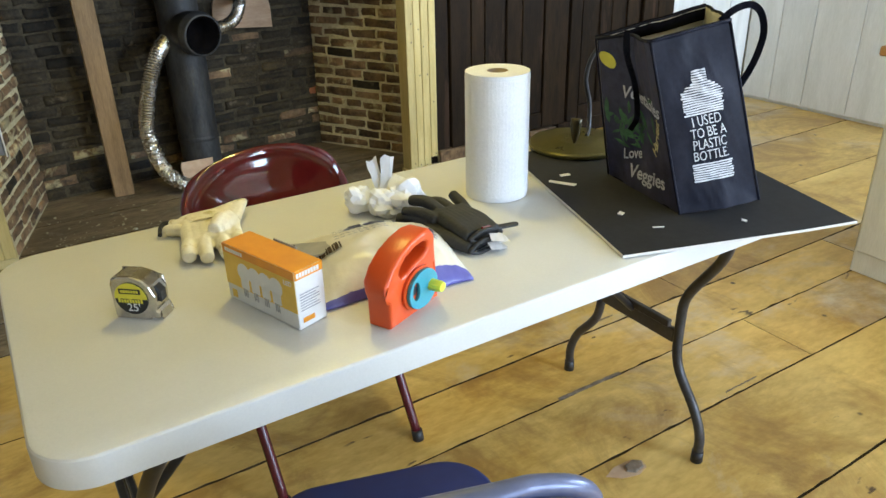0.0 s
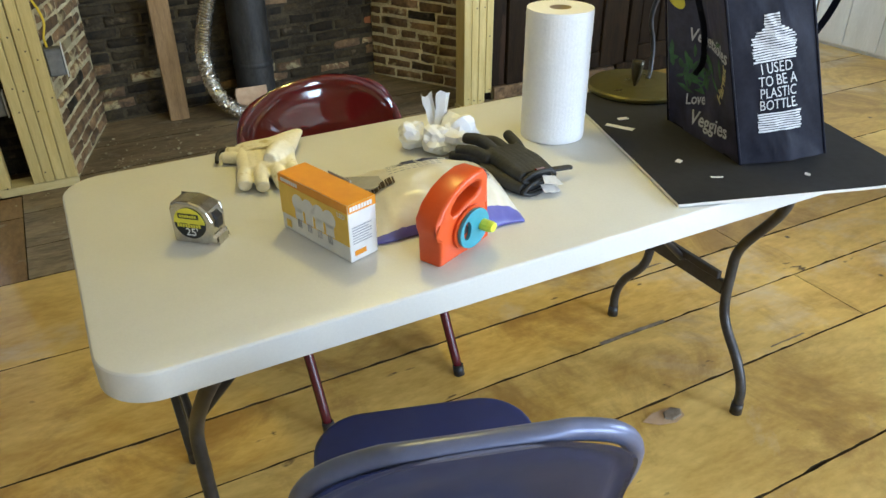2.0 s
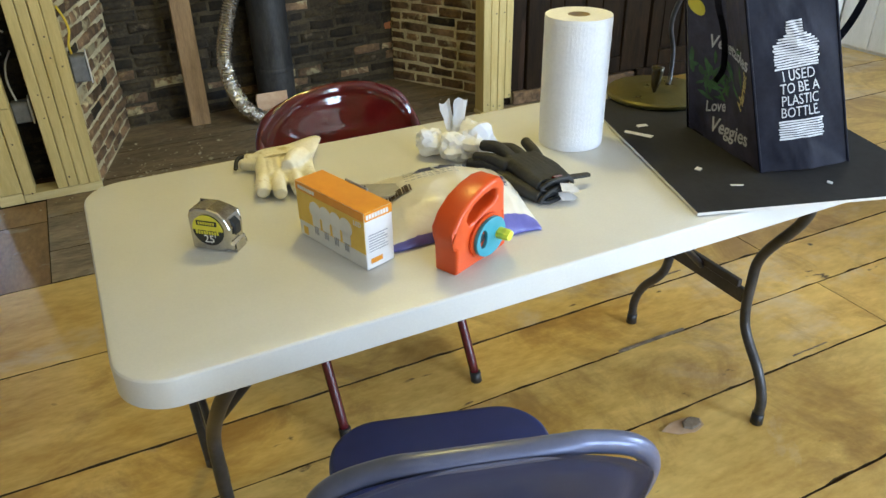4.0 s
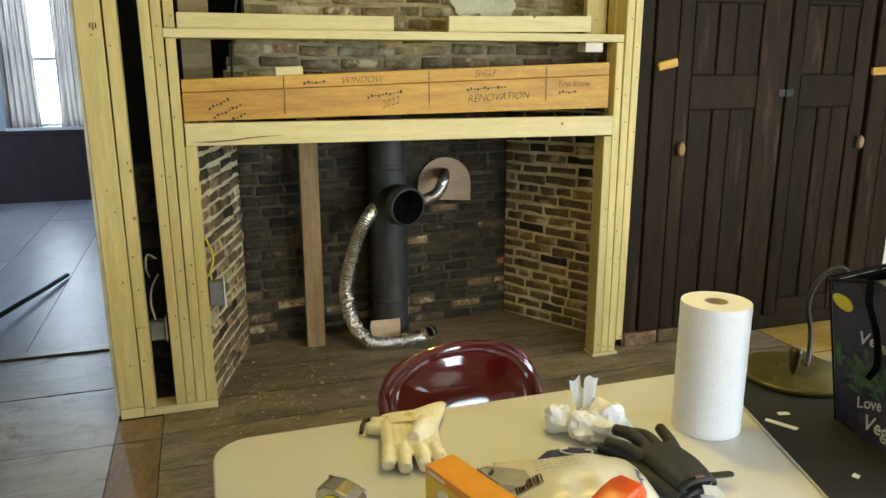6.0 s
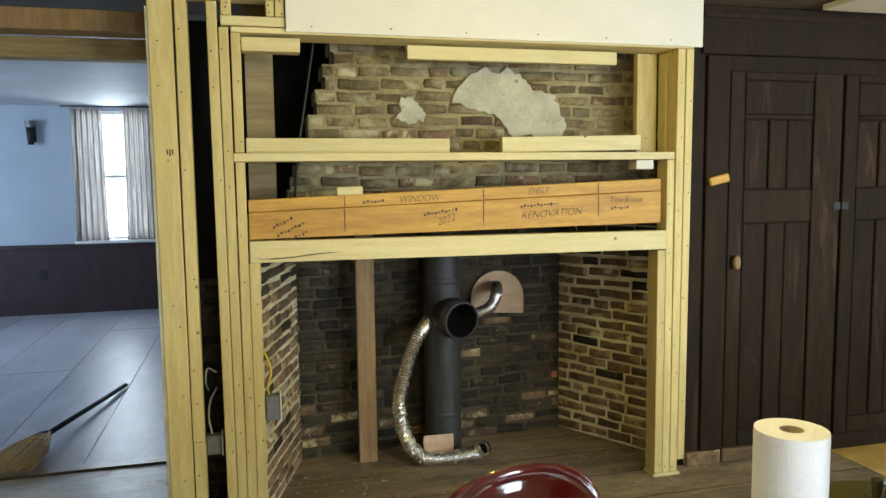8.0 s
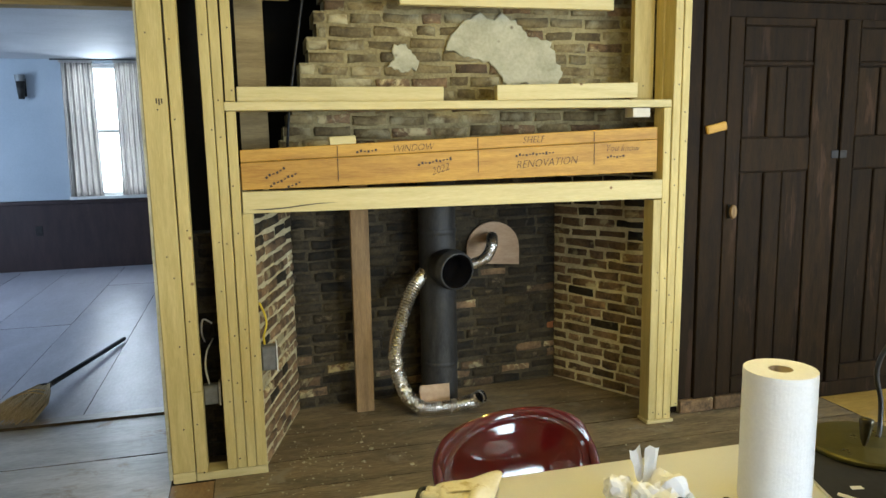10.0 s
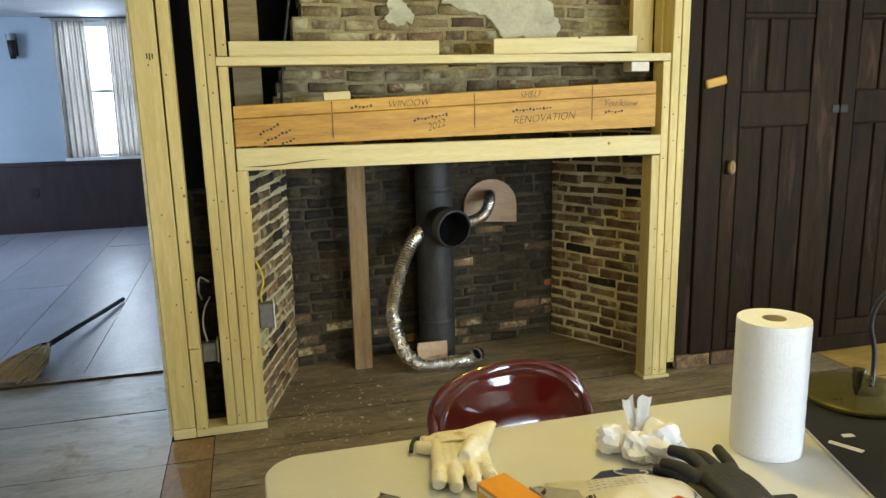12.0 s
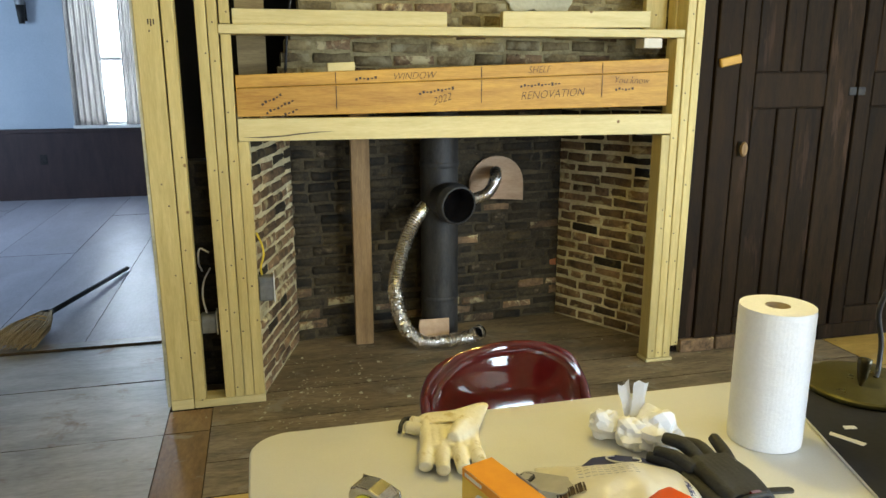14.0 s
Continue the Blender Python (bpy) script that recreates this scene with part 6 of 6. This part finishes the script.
printed(part("lemon_print", bm, yellow_label, bag, "yellow printed lemon"), 3, 0.0015)
# ---- desk lamp lying behind the bag ----
olive_brass = surface("olive_brass_enamel", (0.10, 0.088, 0.024), (0.16, 0.140, 0.042), 8, bump=0.03, rough=(0.22, 0.36), metal=0.5)
dark_bronze = surface("dark_bronze", (0.035, 0.028, 0.012), (0.075, 0.060, 0.022), 10, bump=0.03, rough=(0.25, 0.4), metal=0.5)
lamp = thing("desk_lamp", "olive brass desk lamp with a round base on the board", "desk lamp", at=pose(2.645, 1.735, T + 0.0085))
part("base", lathe([(0.001, 0.0), (0.118, 0.0), (0.121, 0.003), (0.121, 0.009), (0.117, 0.013), (0.05, 0.019), (0.001, 0.020)], 48), olive_brass, lamp)
bm = lathe([(0.0015, 0.0), (0.010, 0.02), (0.014, 0.05), (0.0145, 0.062), (0.008, 0.064), (0.001, 0.064)], 20)
part("spindle", flat(bm, pose(-0.035, -0.028, 0.016, -6, 9, 0)), dark_bronze, lamp, "dark bronze spindle", smooth=True)
part("flex", tube(curve_points([(0.03, 0.0, 0.018), (0.055, 0.02, 0.03), (0.062, 0.03, 0.09), (0.045, 0.03, 0.16), (0.06, 0.02, 0.22), (0.10, 0.0, 0.25), (0.13, -0.03, 0.20)]), 0.0055, 10), black_plastic, lamp, "black curved flexible arm")

# ---- marks on the floor ----
dark_putty = surface("dark_filler", (0.12, 0.085, 0.055), (0.28, 0.23, 0.17), 25, bump=0.3, rough=(0.7, 0.9))
for x0, x1, y0, y1, a in ((2.60, 2.84, 1.690, 1.712, 2), (2.90, 3.06, 1.952, 1.968, -3), (3.02, 3.16, 1.452, 1.462, 1)):
    n = 14
    r = random.Random(int(x0 * 100))
    mid, thick = (y0 + y1) / 2, (y1 - y0) / 3
    xs = [x0 + (x1 - x0) * i / n for i in range(n + 1)]
    bm = prism([(x, mid - thick * r.uniform(0.3, 1)) for x in xs] + [(x, mid + thick * r.uniform(0.3, 1)) for x in reversed(xs)], -0.012, 0.0015)
    part("filler_strip", bm, dark_putty, floor, "dark splintered filler strip in the joint")
bm = prism([(2.49, 1.392), (2.53, 1.405), (2.585, 1.402), (2.607, 1.385), (2.60, 1.362), (2.565, 1.352), (2.52, 1.365)], 0.0025, 0.004)
part("split_knot", bm, plywood, floor, "pale splintered hollow of a lost knot")
bm = prism([(2.555, 1.392), (2.585, 1.397), (2.602, 1.382), (2.592, 1.364), (2.562, 1.360), (2.545, 1.374)], 0.0045, 0.010, 0.003, 2)
part("loose_knot", bm, dark_putty, floor, "dark loose knot in the plank")
